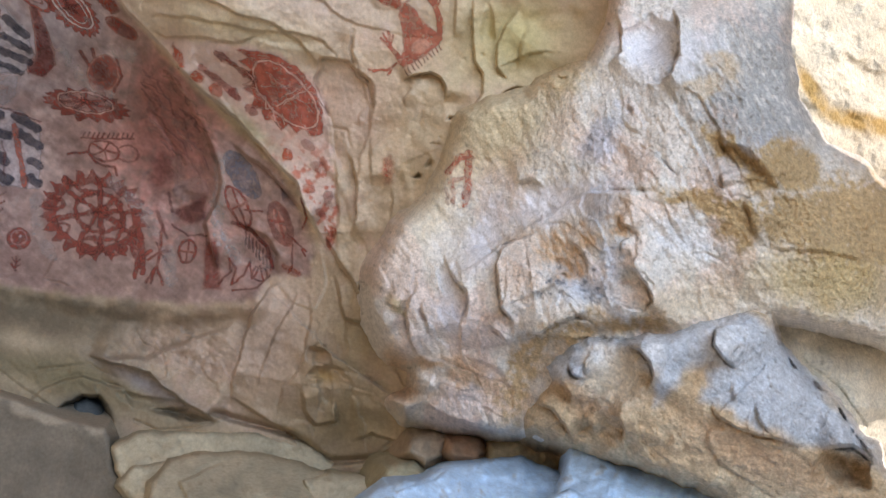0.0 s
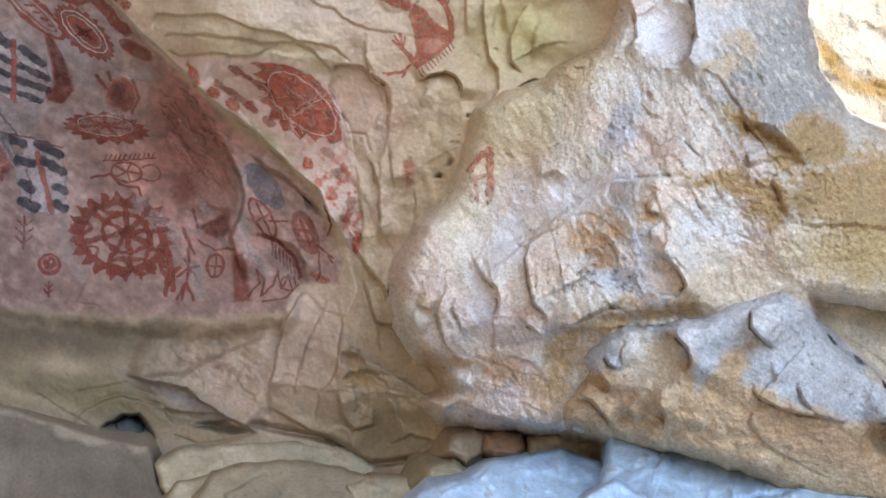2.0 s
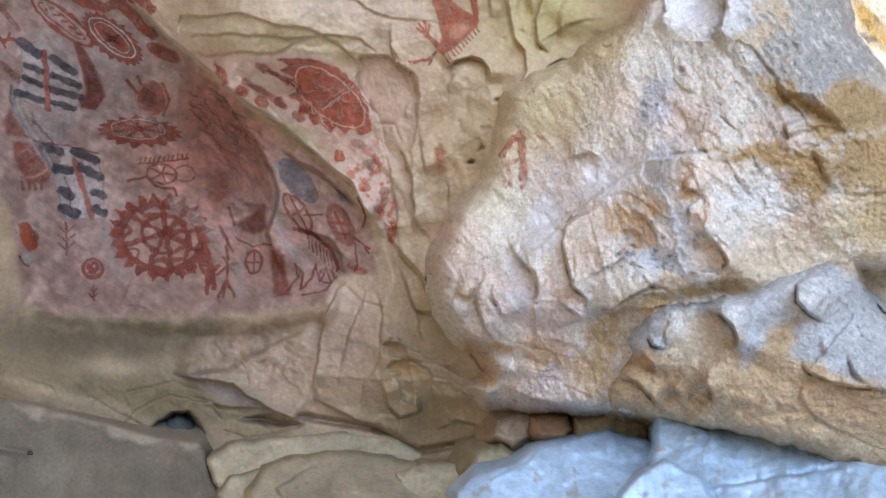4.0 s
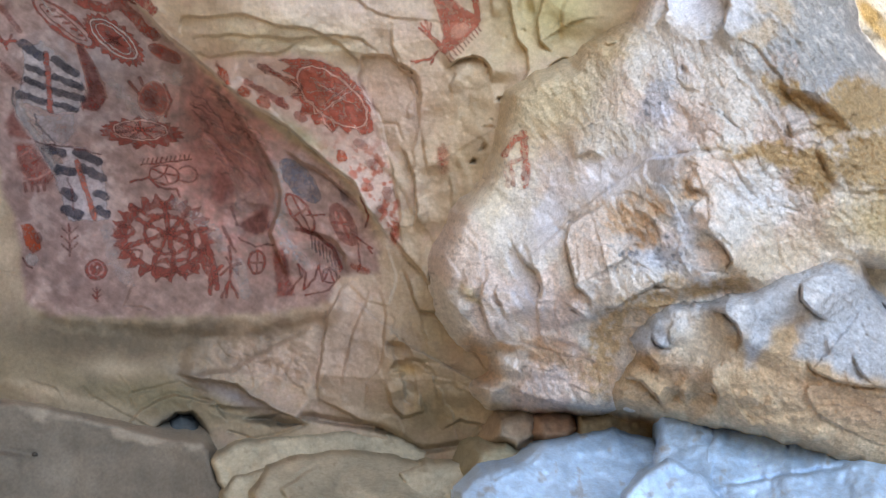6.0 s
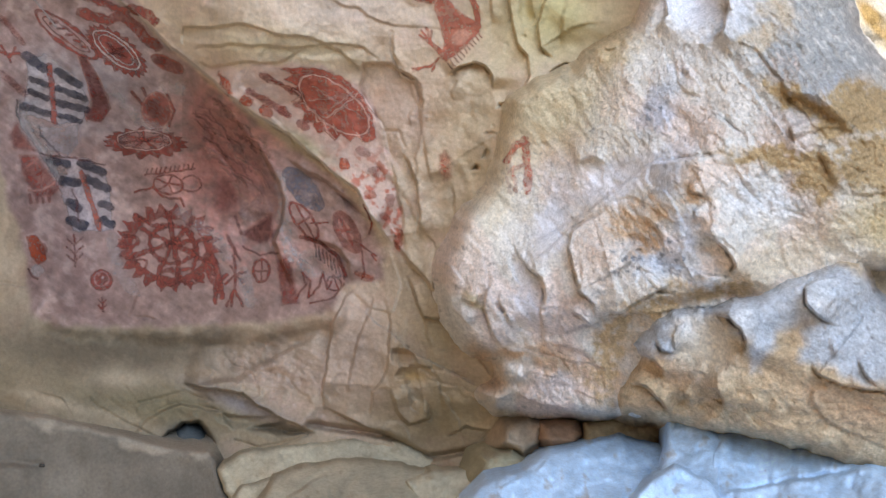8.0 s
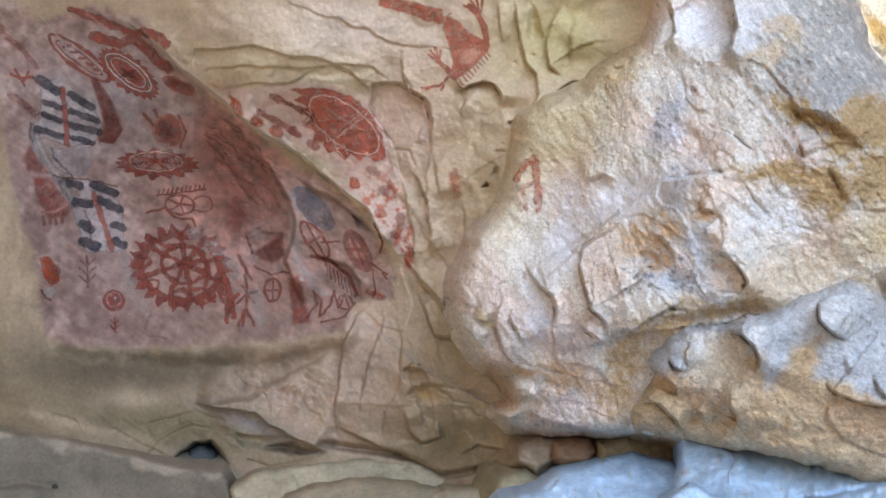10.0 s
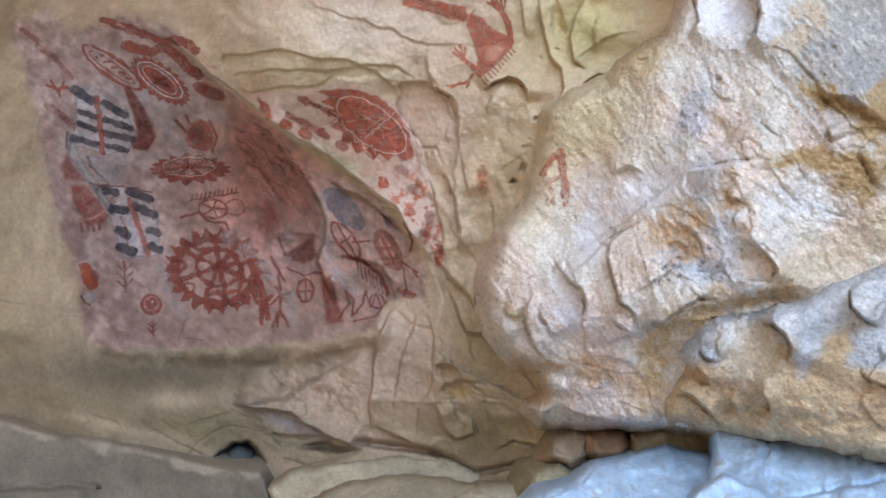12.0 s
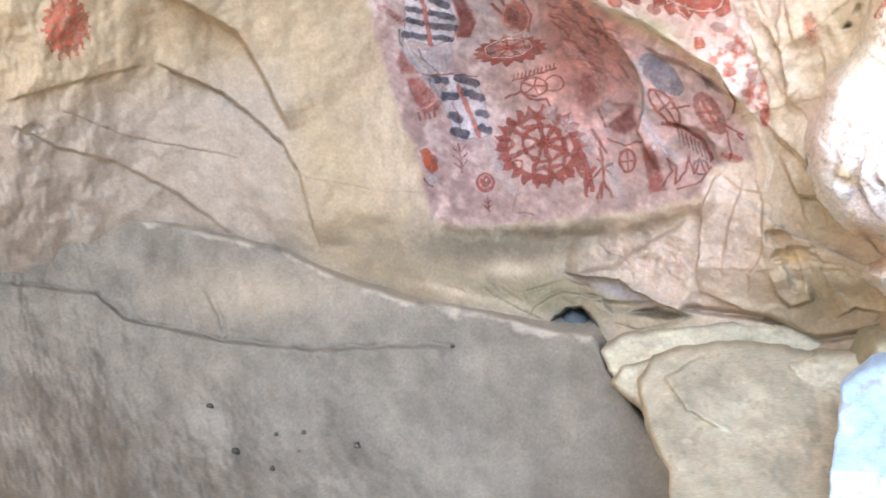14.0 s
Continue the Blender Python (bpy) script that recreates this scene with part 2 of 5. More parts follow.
OVERHANG = [(722, 478), (690, 432), (662, 395), (640, 352), (598, 322), (556, 288), (520, 255), (470, 228), (424, 197),
            (386, 165), (345, 128), (310, 105), (270, 62), (200, 10)]
PANEL = [(-60, 0), (0, -20), (60, 18), (150, -10), (235, 8), (290, 80), (335, 120), (400, 180), (470, 240), (600, 330),
         (655, 400), (692, 470), (685, 515), (622, 520), (600, 566), (500, 588), (300, 596), (110, 600), (66, 570),
         (60, 500), (44, 420), (16, 335), (-8, 222), (-20, 130)]
SUN_PANEL = [(372, 148), (420, 136), (500, 133), (580, 138), (640, 165), (672, 215), (690, 280), (705, 340), (725, 420),
             (722, 470), (700, 460), (690, 430), (662, 395), (640, 352), (598, 322), (520, 255), (424, 197)]

wall_marks = [
    lip(OVERHANG, 0.11, 200, 1.8, 3.0),
    # the painted hollow: its floor lip, its inner folds
    lip([(640, 545), (600, 590), (480, 612), (300, 616), (150, 606), (70, 585)], 0.11, 70, 26.0),
    lip([(530, 530), (508, 482), (496, 445), (508, 408), (512, 372), (503, 338), (480, 300), (455, 266), (428, 235), (400, 205), (365, 178)], 0.12, 90, 3.0, 3.0),
    crack([(380, 272), (402, 296), (425, 325)], 3, 0.02),
    lip([(632, 520), (626, 482), (600, 452), (545, 440)], 0.05, 60, 3.0),
    lip([(690, 420), (660, 400), (625, 365), (590, 340), (550, 320), (515, 300)], 0.06, 40, 3.0),
    scoop(640, 385, 40, 14, 55, 0.06, 2), scoop(170, 420, 150, 170, 0, 0.05), scoop(450, 440, 40, 50, 0, 0.05),
    crack([(47, 205), (60, 250), (95, 300), (125, 345)], 5, 0.02),
    lip([(300, 585), (240, 578), (255, 545), (262, 530)], 0.02, 30),
    # upper ledges over the sun panel
    lip([(655, 165), (645, 140), (610, 110), (560, 85), (500, 80), (440, 62), (380, 68), (335, 70), (330, 95), (345, 110)], 0.018, 90, 1.6, 3.0),
    lip([(690, 130), (650, 100), (600, 95), (520, 105), (440, 98), (370, 100), (340, 112)], 0.014, 90, 2.0),
    lip([(560, 100), (500, 130), (440, 128), (380, 138), (350, 125)], 0.014, 80, 2.0),
    crack([(700, 75), (702, 110), (720, 145), (744, 158), (752, 175), (748, 230)], 2.5, 0.02),
    lip([(745, 235), (752, 180), (742, 155), (700, 130), (650, 130), (645, 180), (680, 230), (700, 300), (716, 350)], 0.03, 120, 2.0),
    lip([(730, 470), (722, 400), (708, 330), (688, 260), (668, 190)], 0.022, 70, 2.0, 6.0),
    # fluted columns beside the figure
    scoop(840, 165, 46, 36, -15, -0.03, 1), lip([(880, 178), (878, 150), (868, 132), (848, 124), (820, 134), (795, 152)], 0.055, 34, 1.8, 3.0),
    lip([(812, 200), (806, 180), (816, 160), (806, 150)], 0.018, 26, 1.8, 3.0),
    lip([(752, 245), (756, 195), (741, 164), (718, 150), (704, 112), (700, 76)], 0.028, 70, 1.8, 3.0),
    lip([(748, 445), (753, 392), (748, 342), (731, 302), (715, 283)], 0.055, 70, 1.8, 3.0),
    lip([(775, 345), (764, 302), (757, 250)], 0.02, 50, 1.8, 3.0), crack([(690, 250), (714, 250), (725, 276)], 2.2, 0.016),
    lip([(738, 245), (731, 222), (742, 200)], 0.014, 30, 1.8, 3.0),
    lip([(815, 410), (813, 365), (806, 330)], 0.02, 60, 1.8, 3.0), crack([(828, 402), (850, 388), (868, 362)], 2.6, 0.05),
    lip([(926, 184), (944, 150), (941, 113), (923, 94), (912, 50), (903, -20)], 0.035, 34, 1.8, 3.0),
    lip([(990, 118), (964, 98), (957, 62), (968, 24), (988, -10)], 0.04, 60, 1.8, 3.0), lip([(880, 60), (876, 20), (872, -20)], 0.02, 30, 2.0, 3.0),
    lip([(1000, 100), (1002, 50), (1008, 0)], 0.03, 60, 2.0, 4.0), scoop(940, 55, 14, 70, -6, 0.03),
    scoop(935, 80, 4, 4, 0, 0.02, 1), scoop(904, 94, 4, 4, 0, 0.012, 1), scoop(860, 235, 42, 60, 15, 0.03),
    pit([(970, 146), (990, 131), (1008, 120), (1028, 130), (1018, 143), (990, 146)], 0.08, 12.0, 4.0),
    pit([(884, 210), (891, 195), (910, 193), (922, 186), (922, 198), (905, 209)], 0.05, 9.0, 3.0),
    pit([(856, 299), (862, 284), (869, 274), (877, 284), (872, 296)], 0.04, 8.0, 2.0), pit([(841, 316), (852, 303), (861, 308), (858, 317)], 0.06, 5.0, 2.0),
    pit([(874, 348), (880, 322), (891, 301), (897, 308), (890, 330)], 0.04, 8.0, 2.0), scoop(873, 252, 12, 4, -10, 0.03, 2), scoop(880, 240, 4, 4, 0, 0.02, 1),
    pit([(778, 495), (794, 500), (799, 528), (786, 537), (770, 528)], 0.05, 10.0, 3.0),
    # the pillar and the flaked corner below the panel
    lip([(588, 760), (584, 700), (590, 640), (600, 590), (622, 545), (650, 522)], 0.09, 140, 2.0),
    lip([(665, 770), (672, 710), (690, 685), (700, 640), (702, 590), (690, 540)], 0.03, 100, 2.0),
    lip([(640, 640), (655, 590), (672, 540)], 0.02, 24, 2.0), lip([(625, 720), (630, 670), (650, 610)], 0.018, 20, 2.0),
    lip([(762, 720), (770, 755), (735, 770), (712, 745), (702, 700)], 0.05, 36, 3.0),
    scoop(725, 650, 22, 18, 20, 0.08, 1), scoop(745, 690, 40, 22, 5, 0.07, 2), scoop(722, 692, 18, 8, 0, -0.03),
    lip([(800, 560), (770, 520), (735, 480), (715, 455), (700, 440)], 0.07, 50, 3.0),
    lip([(820, 610), (790, 580), (760, 575), (745, 540), (728, 500)], 0.05, 40, 3.0),
    crack([(725, 660), (760, 668), (800, 672), (850, 690)], 3, 0.02), crack([(770, 690), (830, 700), (870, 730)], 3, 0.015),
    crack([(715, 590), (712, 620)], 2, 0.015), scoop(840, 740, 45, 40, 10, -0.05, 1),
    lip([(790, 835), (850, 815), (880, 780), (840, 770), (800, 790)], 0.03, 24),
    crack([(560, 770), (640, 780), (700, 790), (745, 815), (775, 828), (840, 815), (885, 805)], 6, 0.12),
    # below the hollow: crumbly bank, undercut and the dark hole
    lip([(350, 700), (430, 690), (520, 640), (585, 600)], 0.05, 60, 6.0),
    rough(22, 0.045, 4, 17, 1.3, 20, (480, 680, 110, 50)), lip([(240, 800), (270, 760), (330, 735), (400, 750), (430, 790)], 0.03, 60, 3.0),
    crack([(430, 800), (470, 812), (520, 800), (560, 788)], 2.5, 0.03), crack([(190, 742), (230, 765), (280, 790), (300, 800)], 2.5, 0.02),
    lip([(572, 787), (550, 776), (500, 752), (466, 736), (440, 714), (380, 706), (330, 698)], 0.10, 50, 2.0, 3.0), lip([(765, 824), (735, 806), (700, 786), (650, 770), (610, 750), (582, 735)], 0.06, 70, 1.8, 3.0),
    pit([(292, 800), (312, 778), (334, 764), (362, 762), (384, 780), (398, 808), (370, 830), (310, 830)], 0.40, 16.0, 8.0), scoop(470, 772, 80, 18, 10, 0.06, 2), pit([(440, 772), (500, 766), (548, 777), (566, 787), (520, 791), (470, 786)], 0.10, 12.0, 9.0),
    scoop(345, 812, 60, 10, 10, 0.10, 1),
    crack([(255, 735), (300, 722), (340, 712), (385, 730)], 3, 0.02), crack([(170, 725), (190, 745)], 2.5, 0.015),
    # the tan side wall: the long fold, the cracks, the ledges
    lip([(-205, 640), (-226, 540), (-237, 465), (-271, 394), (-351, 318), (-420, 260), (-605, 170)], 0.05, 130, 3.0),
    lip([(-239, 385), (-262, 330), (-290, 262), (-320, 200), (-352, 145), (-480, 57), (-600, 0)], 0.08, 120, 8.0),
    crack([(-420, 262), (-351, 320), (-271, 396), (-237, 465), (-226, 540)], 3, 0.02),
    crack([(-223, 472), (-73, 508), (63, 530)], 1.6, 0.012), lip([(-606, 173), (-869, 181), (-1146, 195)], 0.014, 120, 6.0),
    lip([(-383, 415), (-728, 328), (-942, 234)], 0.008, 60), scoop(-1040, 294, 60, 40, 0, 0.03),
    lip([(-429, 592), (-504, 542), (-611, 467), (-778, 385), (-965, 331), (-1137, 250)], 0.02, 90, 6.0),
    flakes(171, 0.018, 141, 2.2, 70, (760, 300, 110, 200)), flakes(209, 0.016, 142, 2.4, 15, (560, 60, 240, 80)), flakes(133, 0.022, 143, 2.2, 80, (720, 640, 130, 160)),
    flakes(114, 0.024, 144, 1.6, 25, (480, 690, 120, 70)), flakes(114, 0.014, 145, 2.0, 20, (300, 720, 260, 50)), flakes(152, 0.012, 146, 1.8, 50, (420, 330, 130, 170)),
    flakes(95, 0.016, 147, 1.5, 60, (830, 700, 90, 110)),
    rough(260, 0.05, 2, 1), rough(90, 0.024, 3, 2), rough(26, 0.007, 3, 3, 1.0, 0, (560, 350, 520, 500)), rough(9, 0.003, 2, 4, 1.0, 0, (520, 350, 480, 420)),
    rough(34, 0.028, 4, 6, 1.0, 0, (500, 680, 110, 50)), rough(44, 0.022, 4, 8, 2.2, 78, (720, 620, 120, 150)),
    rough(60, 0.018, 3, 9, 2.4, 65, (790, 330, 90, 130)), rough(70, 0.015, 3, 12, 2.5, 25, (520, 90, 180, 60)), rough(6, 0.004, 2, 18, 1.0, 0, (620, 350, 380, 420)),
    rough(30, 0.012, 3, 14, 1.5, 30, (400, 300, 120, 140)), rough(40, 0.03, 3, 15, 2.5, 40, (350, 740, 260, 40)),
]


def panel_mask(u, v, outline, soft=14):
    uu, vv = ragged(u, v, 10, 9)
    return smooth(-soft, soft, inside(uu, vv, outline))


def wall_tint(u, v):
    n1, n2, n3 = fbm(u, v, 160, 4, 21), fbm(u, v, 60, 4, 22), fbm(u, v, 18, 3, 23)
    c = np.tile(np.array(CREAM), (len(u), 1))
    c = mixed(c, TAN, 0.55 + 0.8 * n1)
    c = mixed(c, PINK, smooth(0.0, 0.5, n2) * 0.7)
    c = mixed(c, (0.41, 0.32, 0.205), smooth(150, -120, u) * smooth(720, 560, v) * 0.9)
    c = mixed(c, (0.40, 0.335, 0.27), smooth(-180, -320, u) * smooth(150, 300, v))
    c = mixed(c, (0.58, 0.465, 0.30), spot(u, v, 850, 270, 90, 180) * 0.75)
    c = mixed(c, PINK, spot(u, v, 700, 200, 90, 110) * 0.8)
    c = mixed(c, (0.62, 0.53, 0.35), np.clip(spot(u, v, 510, 100, 180, 34, 8) * (1 + 1.2 * n2), 0, 1) * 0.8)
    c = mixed(c, (0.70, 0.58, 0.50), spot(u, v, 640, 30, 160, 50) * 0.6)
    c = mixed(c, (0.52, 0.45, 0.22), spot(u, v, 990, 40, 120, 90) * 0.9)
    c = mixed(c, (0.66, 0.50, 0.41), spot(u, v, 635, 640, 80, 130) * 0.85)
    # Shade of the bulge on the nook beside it, painted olive-brown.
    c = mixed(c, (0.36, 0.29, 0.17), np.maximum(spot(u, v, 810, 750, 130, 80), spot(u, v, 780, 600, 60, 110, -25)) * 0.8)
    # Low wall darkened in colour where little light reaches.
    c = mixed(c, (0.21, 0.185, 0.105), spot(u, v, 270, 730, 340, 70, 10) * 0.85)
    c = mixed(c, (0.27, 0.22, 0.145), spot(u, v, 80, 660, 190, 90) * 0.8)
    # Shade of the undercut below the hollow, painted as a dark band.
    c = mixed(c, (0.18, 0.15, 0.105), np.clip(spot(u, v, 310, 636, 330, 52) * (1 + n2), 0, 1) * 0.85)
    c = mixed(c, (0.60, 0.46, 0.37), np.clip(np.maximum(spot(u, v, 500, 670, 90, 46), spot(u, v, 540, 742, 90, 22, 24)) * (1 + n3), 0, 1) * 0.85)
    c = mixed(c, (0.63, 0.52, 0.38), np.maximum(spot(u, v, 130, 738, 120, 10, 14), spot(u, v, 230, 690, 60, 18)) * 0.6)
    c = mixed(c, OCHRE, spot(u, v, 740, 682, 26, 12) * 0.9)
    c = mixed(c, BROWN, spot(u, v, 722, 648, 22, 16) * 0.7)
    c = mixed(c, (0.38, 0.36, 0.40), spot(u, v, 440, 735, 90, 14, 22) * 0.7)
    # Shade inside the hole and the slot beside it, painted dark.
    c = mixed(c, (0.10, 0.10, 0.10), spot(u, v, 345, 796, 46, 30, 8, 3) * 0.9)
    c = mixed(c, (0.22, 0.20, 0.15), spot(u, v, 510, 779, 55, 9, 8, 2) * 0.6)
    p = panel_mask(u, v, PANEL, 8)
    q = np.tile(np.array((0.44, 0.31, 0.275)), (len(u), 1))
    q = mixed(q, (0.58, 0.47, 0.43), smooth(0.0, 0.4, n2 + 0.5 * n3) * 0.5)
    q = mixed(q, (0.38, 0.34, 0.36), np.clip(spot(u, v, 200, 160, 150, 110) * (0.9 + 1.2 * n2), 0, 1) * 0.8)
    q = mixed(q, (0.58, 0.31, 0.27), np.clip(spot(u, v, 400, 285, 95, 125, 10) * (1.1 + 2.2 * n2 + 1.6 * n3), 0, 1) * 0.85)
    q = mixed(q, (0.42, 0.20, 0.17), np.clip(spot(u, v, 500, 480, 150, 70) * (0.5 + 2.2 * n2 + 1.5 * n3), 0, 1) * 0.6)
    q = mixed(q, (0.40, 0.26, 0.22), np.clip(spot(u, v, 600, 420, 70, 80) * (0.8 + n2), 0, 1) * 0.5)
    q = mixed(q, (0.40, 0.28, 0.24), spot(u, v, 330, 560, 300, 50) * 0.75)
    c = c + (q - c) * p[:, None]
    streak = fbm((u * 0.8 + v * 0.6) / 4.5, -u * 0.6 + v * 0.8, 9, 3, 24)
    c = c * (1 + p * (0.2 * streak + 0.3 * n3 + 0.25 * n2) + 0.14 * fbm(u, v, 8, 2, 25))[:, None]
    s = panel_mask(u, v, SUN_PANEL, 6)
    c = mixed(c, (0.68, 0.52, 0.45), s * 0.9)
    c = mixed(c, (0.52, 0.16, 0.10), s * smooth(0.05, 0.3, n3 + 0.6 * n2) * smooth(260, 330, v) * 0.85)
    c = mixed(c, (0.56, 0.18, 0.11), np.clip(spot(u, v, 590, 225, 90, 60, 40) * (0.6 + n3 * 1.2), 0, 1) * 0.35 * s)
    c = mixed(c, (0.47, 0.43, 0.27), spot(u, v, 545, 272, 60, 14, 33) * 0.9)
    # Bright rim of the overhang, its light painted as a pale line.
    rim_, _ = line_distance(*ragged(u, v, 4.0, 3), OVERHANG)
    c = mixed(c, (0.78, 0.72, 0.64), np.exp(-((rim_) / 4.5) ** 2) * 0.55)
    return c


def axis(stops):
    """Spacing that changes along a line: (from, to, step) runs."""
    return np.concatenate([np.arange(a, b, s) for a, b, s in stops])


us = axis([(-2000, -1250, 25), (-1250, -60, 4.5), (-60, 1000, 2.2), (1000, 1250, 5)])
vs = axis([(-900, -140, 20), (-140, 860, 2.2), (860, 1100, 12)])
U, V, F = lattice(us, vs)
wall_d = wall_depth(U, V)
for mark in wall_marks:
    mark(U, V, wall_d)
wall_d = np.maximum(wall_d, 1.2)
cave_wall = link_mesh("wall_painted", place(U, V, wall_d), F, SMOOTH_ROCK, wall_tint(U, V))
tagged(cave_wall, "tan and pink sandstone cave wall with painted hollow and flaked folds", "cave wall", kind="structure")
WALL_US, WALL_VS, WALL_D = us, vs, wall_d.reshape(len(vs), len(us))

# ---- the pale gritty rock that bulges from the mouth's side ----
bulge_depth = swell([(1143, 455, 1.86), (1275, 467, 1.71), (1220, 145, 1.72), (1418, 242, 1.59), (1560, 125, 1.62), (1467, 205, 1.56),
                     (1355, 380, 1.66), (1020, 300, 2.03), (900, 420, 2.17), (873, 524, 2.22), (905, 700, 2.36), (1030, 690, 2.15),
                     (1100, 620, 1.98), (1300, 620, 1.86), (1560, 420, 1.60), (1800, 300, 1.62), (1150, -100, 1.85), (1500, -250, 1.7),
                     (1900, -200, 1.7)], 60)
BULGE = [(1200, -420), (1165, -160), (1152, 0), (1132, 62), (1050, 108), (1022, 138), (960, 160), (914, 190), (900, 240),
         (888, 300), (872, 350), (826, 405), (797, 480), (794, 530), (815, 590), (845, 632), (898, 648), (900, 690),
         (868, 712), (890, 738), (960, 748), (1090, 752), (1300, 760), (1540, 740), (1548, 484), (1601, 482),
         (1691, 491), (1990, 520), (1990, 262), (1730, 209), (1700, 200), (1656, 165), (1597, 147), (1565, 115), (1532, 67),
         (1504, -24), (1494, -108), (1480, -420)]
bulge_marks = [
    # sheets of flakes down the nose
    lip([(988, 645), (973, 612), (968, 570), (974, 536), (968, 506), (946, 490), (923, 458), (914, 436)], 0.065, 150, 1.8, 4.0),
    lip([(908, 642), (882, 606), (867, 562), (871, 530), (884, 500)], 0.055, 80, 1.8, 4.0), lip([(845, 600), (826, 575), (806, 556)], 0.03, 40, 2.0, 4.0),
    lip([(918, 600), (905, 570), (892, 545), (895, 525)], 0.022, 26, 1.8, 4.0), lip([(862, 556), (845, 552), (822, 545)], 0.03, 30, 2.0, 4.0),
    lip([(1070, 592), (1062, 552), (1036, 530), (1030, 498), (1016, 452), (1024, 422), (1058, 397), (1090, 377)], 0.065, 150, 1.8, 4.0),
    lip([(1202, 512), (1162, 533), (1110, 568), (1066, 567)], 0.06, 60, 1.8, 4.0),
    lip([(1072, 600), (1040, 577), (1006, 553)], 0.035, 34, 1.8, 3.0), lip([(1060, 640), (1030, 632), (990, 622)], 0.02, 30, 2.0),
    lip([(900, 632), (942, 635), (1000, 650), (1032, 690)], 0.045, 60, 2.0), lip([(898, 700), (898, 670), (906, 645)], 0.05, 60, 2.0),
    lip([(1105, 746), (1010, 741), (960, 729), (918, 708)], 0.05, 44, 2.0), lip([(905, 742), (880, 735), (890, 705), (868, 695)], 0.03, 26, 2.0),
    # the brown band above the slab
    scoop(1120, 640, 50, 90, 35, 0.05), scoop(1235, 552, 120, 26, -10, 0.05), crack([(1160, 512), (1180, 530), (1205, 533)], 3, 0.03),
    # pits and the broken cup
    scoop(1138, 447, 30, 20, 30, 0.035, 1), scoop(1141, 458, 7, 6, 0, 0.03, 1), scoop(1276, 465, 38, 40, 20, 0.03, 2),
    lip([(1298, 503), (1313, 482), (1297, 452), (1272, 429), (1244, 424)], 0.045, 34, 1.6, 3.0), lip([(1238, 492), (1268, 503), (1300, 501)], 0.03, 26, 1.6, 3.0),
    lip([(1265, 368), (1252, 356), (1222, 350)], 0.03, 30, 1.8, 3.0), lip([(1186, 450), (1178, 420), (1158, 400), (1130, 392)], 0.018, 30, 1.8, 5.0),
    lip([(1245, 420), (1240, 385), (1262, 368)], 0.018, 30, 1.8), lip([(1085, 306), (1060, 290), (1020, 304)], 0.02, 24, 2.0, 3.0),
    crack([(1250, 205), (1280, 213), (1308, 238), (1326, 248)], 2.2, 0.014), lip([(1250, 205), (1280, 213), (1308, 238), (1330, 250)], 0.012, 50, 2.0),
    lip([(1140, 307), (1185, 298), (1215, 292), (1300, 286)], 0.03, 90, 2.5, 4.0), crack([(1400, 381), (1432, 391)], 2.2, 0.015),
    scoop(1220, 145, 8, 10, 0, 0.02, 1), scoop(973, 272, 6, 8, 0, 0.015), scoop(1002, 430, 5, 5, 0, 0.02, 1), scoop(1105, 505, 5, 4, 0, 0.015, 1), scoop(1496, 122, 4, 4, 0, 0.015, 1),
    # the notch, with its overhanging upper rim, and the hollow arches at the top
    lip([(1518, 250), (1502, 226), (1472, 206), (1456, 181), (1416, 177), (1362, 164)], 0.028, 90, 5.2, 6.0),
    scoop(1450, 225, 75, 34, 35, 0.03), lip([(1418, 262), (1412, 248), (1404, 232)], 0.025, 34, 2.0, 4.0),
    lip([(1508, 356), (1483, 322), (1461, 280), (1490, 262)], 0.02, 70, 5.2, 6.0), lip([(1720, 352), (1600, 349), (1500, 353)], 0.012, 60, 5.5),
    scoop(1240, 25, 56, 64, 0, 0.045, 2), lip([(1262, 88), (1288, 62), (1296, 22), (1288, -30), (1270, -60)], 0.045, 50, 1.8, 2.0), lip([(1240, 90), (1262, 84), (1276, 78)], 0.016, 18, 1.6, 2.0),
    lip([(1160, 70), (1186, 40), (1182, 0), (1165, -40)], 0.03, 50, 2.0, 4.0), scoop(1060, 108, 34, 20, -20, -0.04),
    lip([(1075, 104), (1050, 101), (1036, 110)], 0.02, 22, 2.0, 3.0), lip([(1104, 95), (1085, 101), (1070, 98)], 0.015, 20, 2.0, 3.0),
    scoop(1540, -20, 60, 260, 12, -0.02), rough(220, 0.05, 2, 31), rough(80, 0.012, 3, 32), rough(13, 0.0030, 3, 33, 2.4, 52), rough(7, 0.0016, 2, 34), rough(13, 0.005, 3, 29, 2.4, 52, (1280, 380, 200, 150)),
    flakes(133, 0.016, 151, 2.0, 70, (920, 560, 150, 150)), flakes(114, 0.012, 152, 1.8, 50, (1200, 420, 220, 140)), flakes(114, 0.012, 153, 2.2, 50, (1380, 200, 200, 160)),
    flakes(95, 0.014, 154, 1.8, 20, (1000, 700, 150, 60)),
    scallops(90, 0.008, 35, 1.6, 75), rough(11, 0.008, 3, 36, 2.0, 52, (1450, 120, 200, 190)), rough(30, 0.02, 4, 37, 2.2, 62, (930, 590, 110, 90)),
    rough(10, 0.008, 3, 38, 1.0, 0, (1560, 330, 220, 110)), rough(9, 0.009, 3, 39, 2.0, 52, (1130, 420, 70, 60)), rough(12, 0.008, 3, 40, 1.6, 70, (1000, 690, 130, 50)),
]


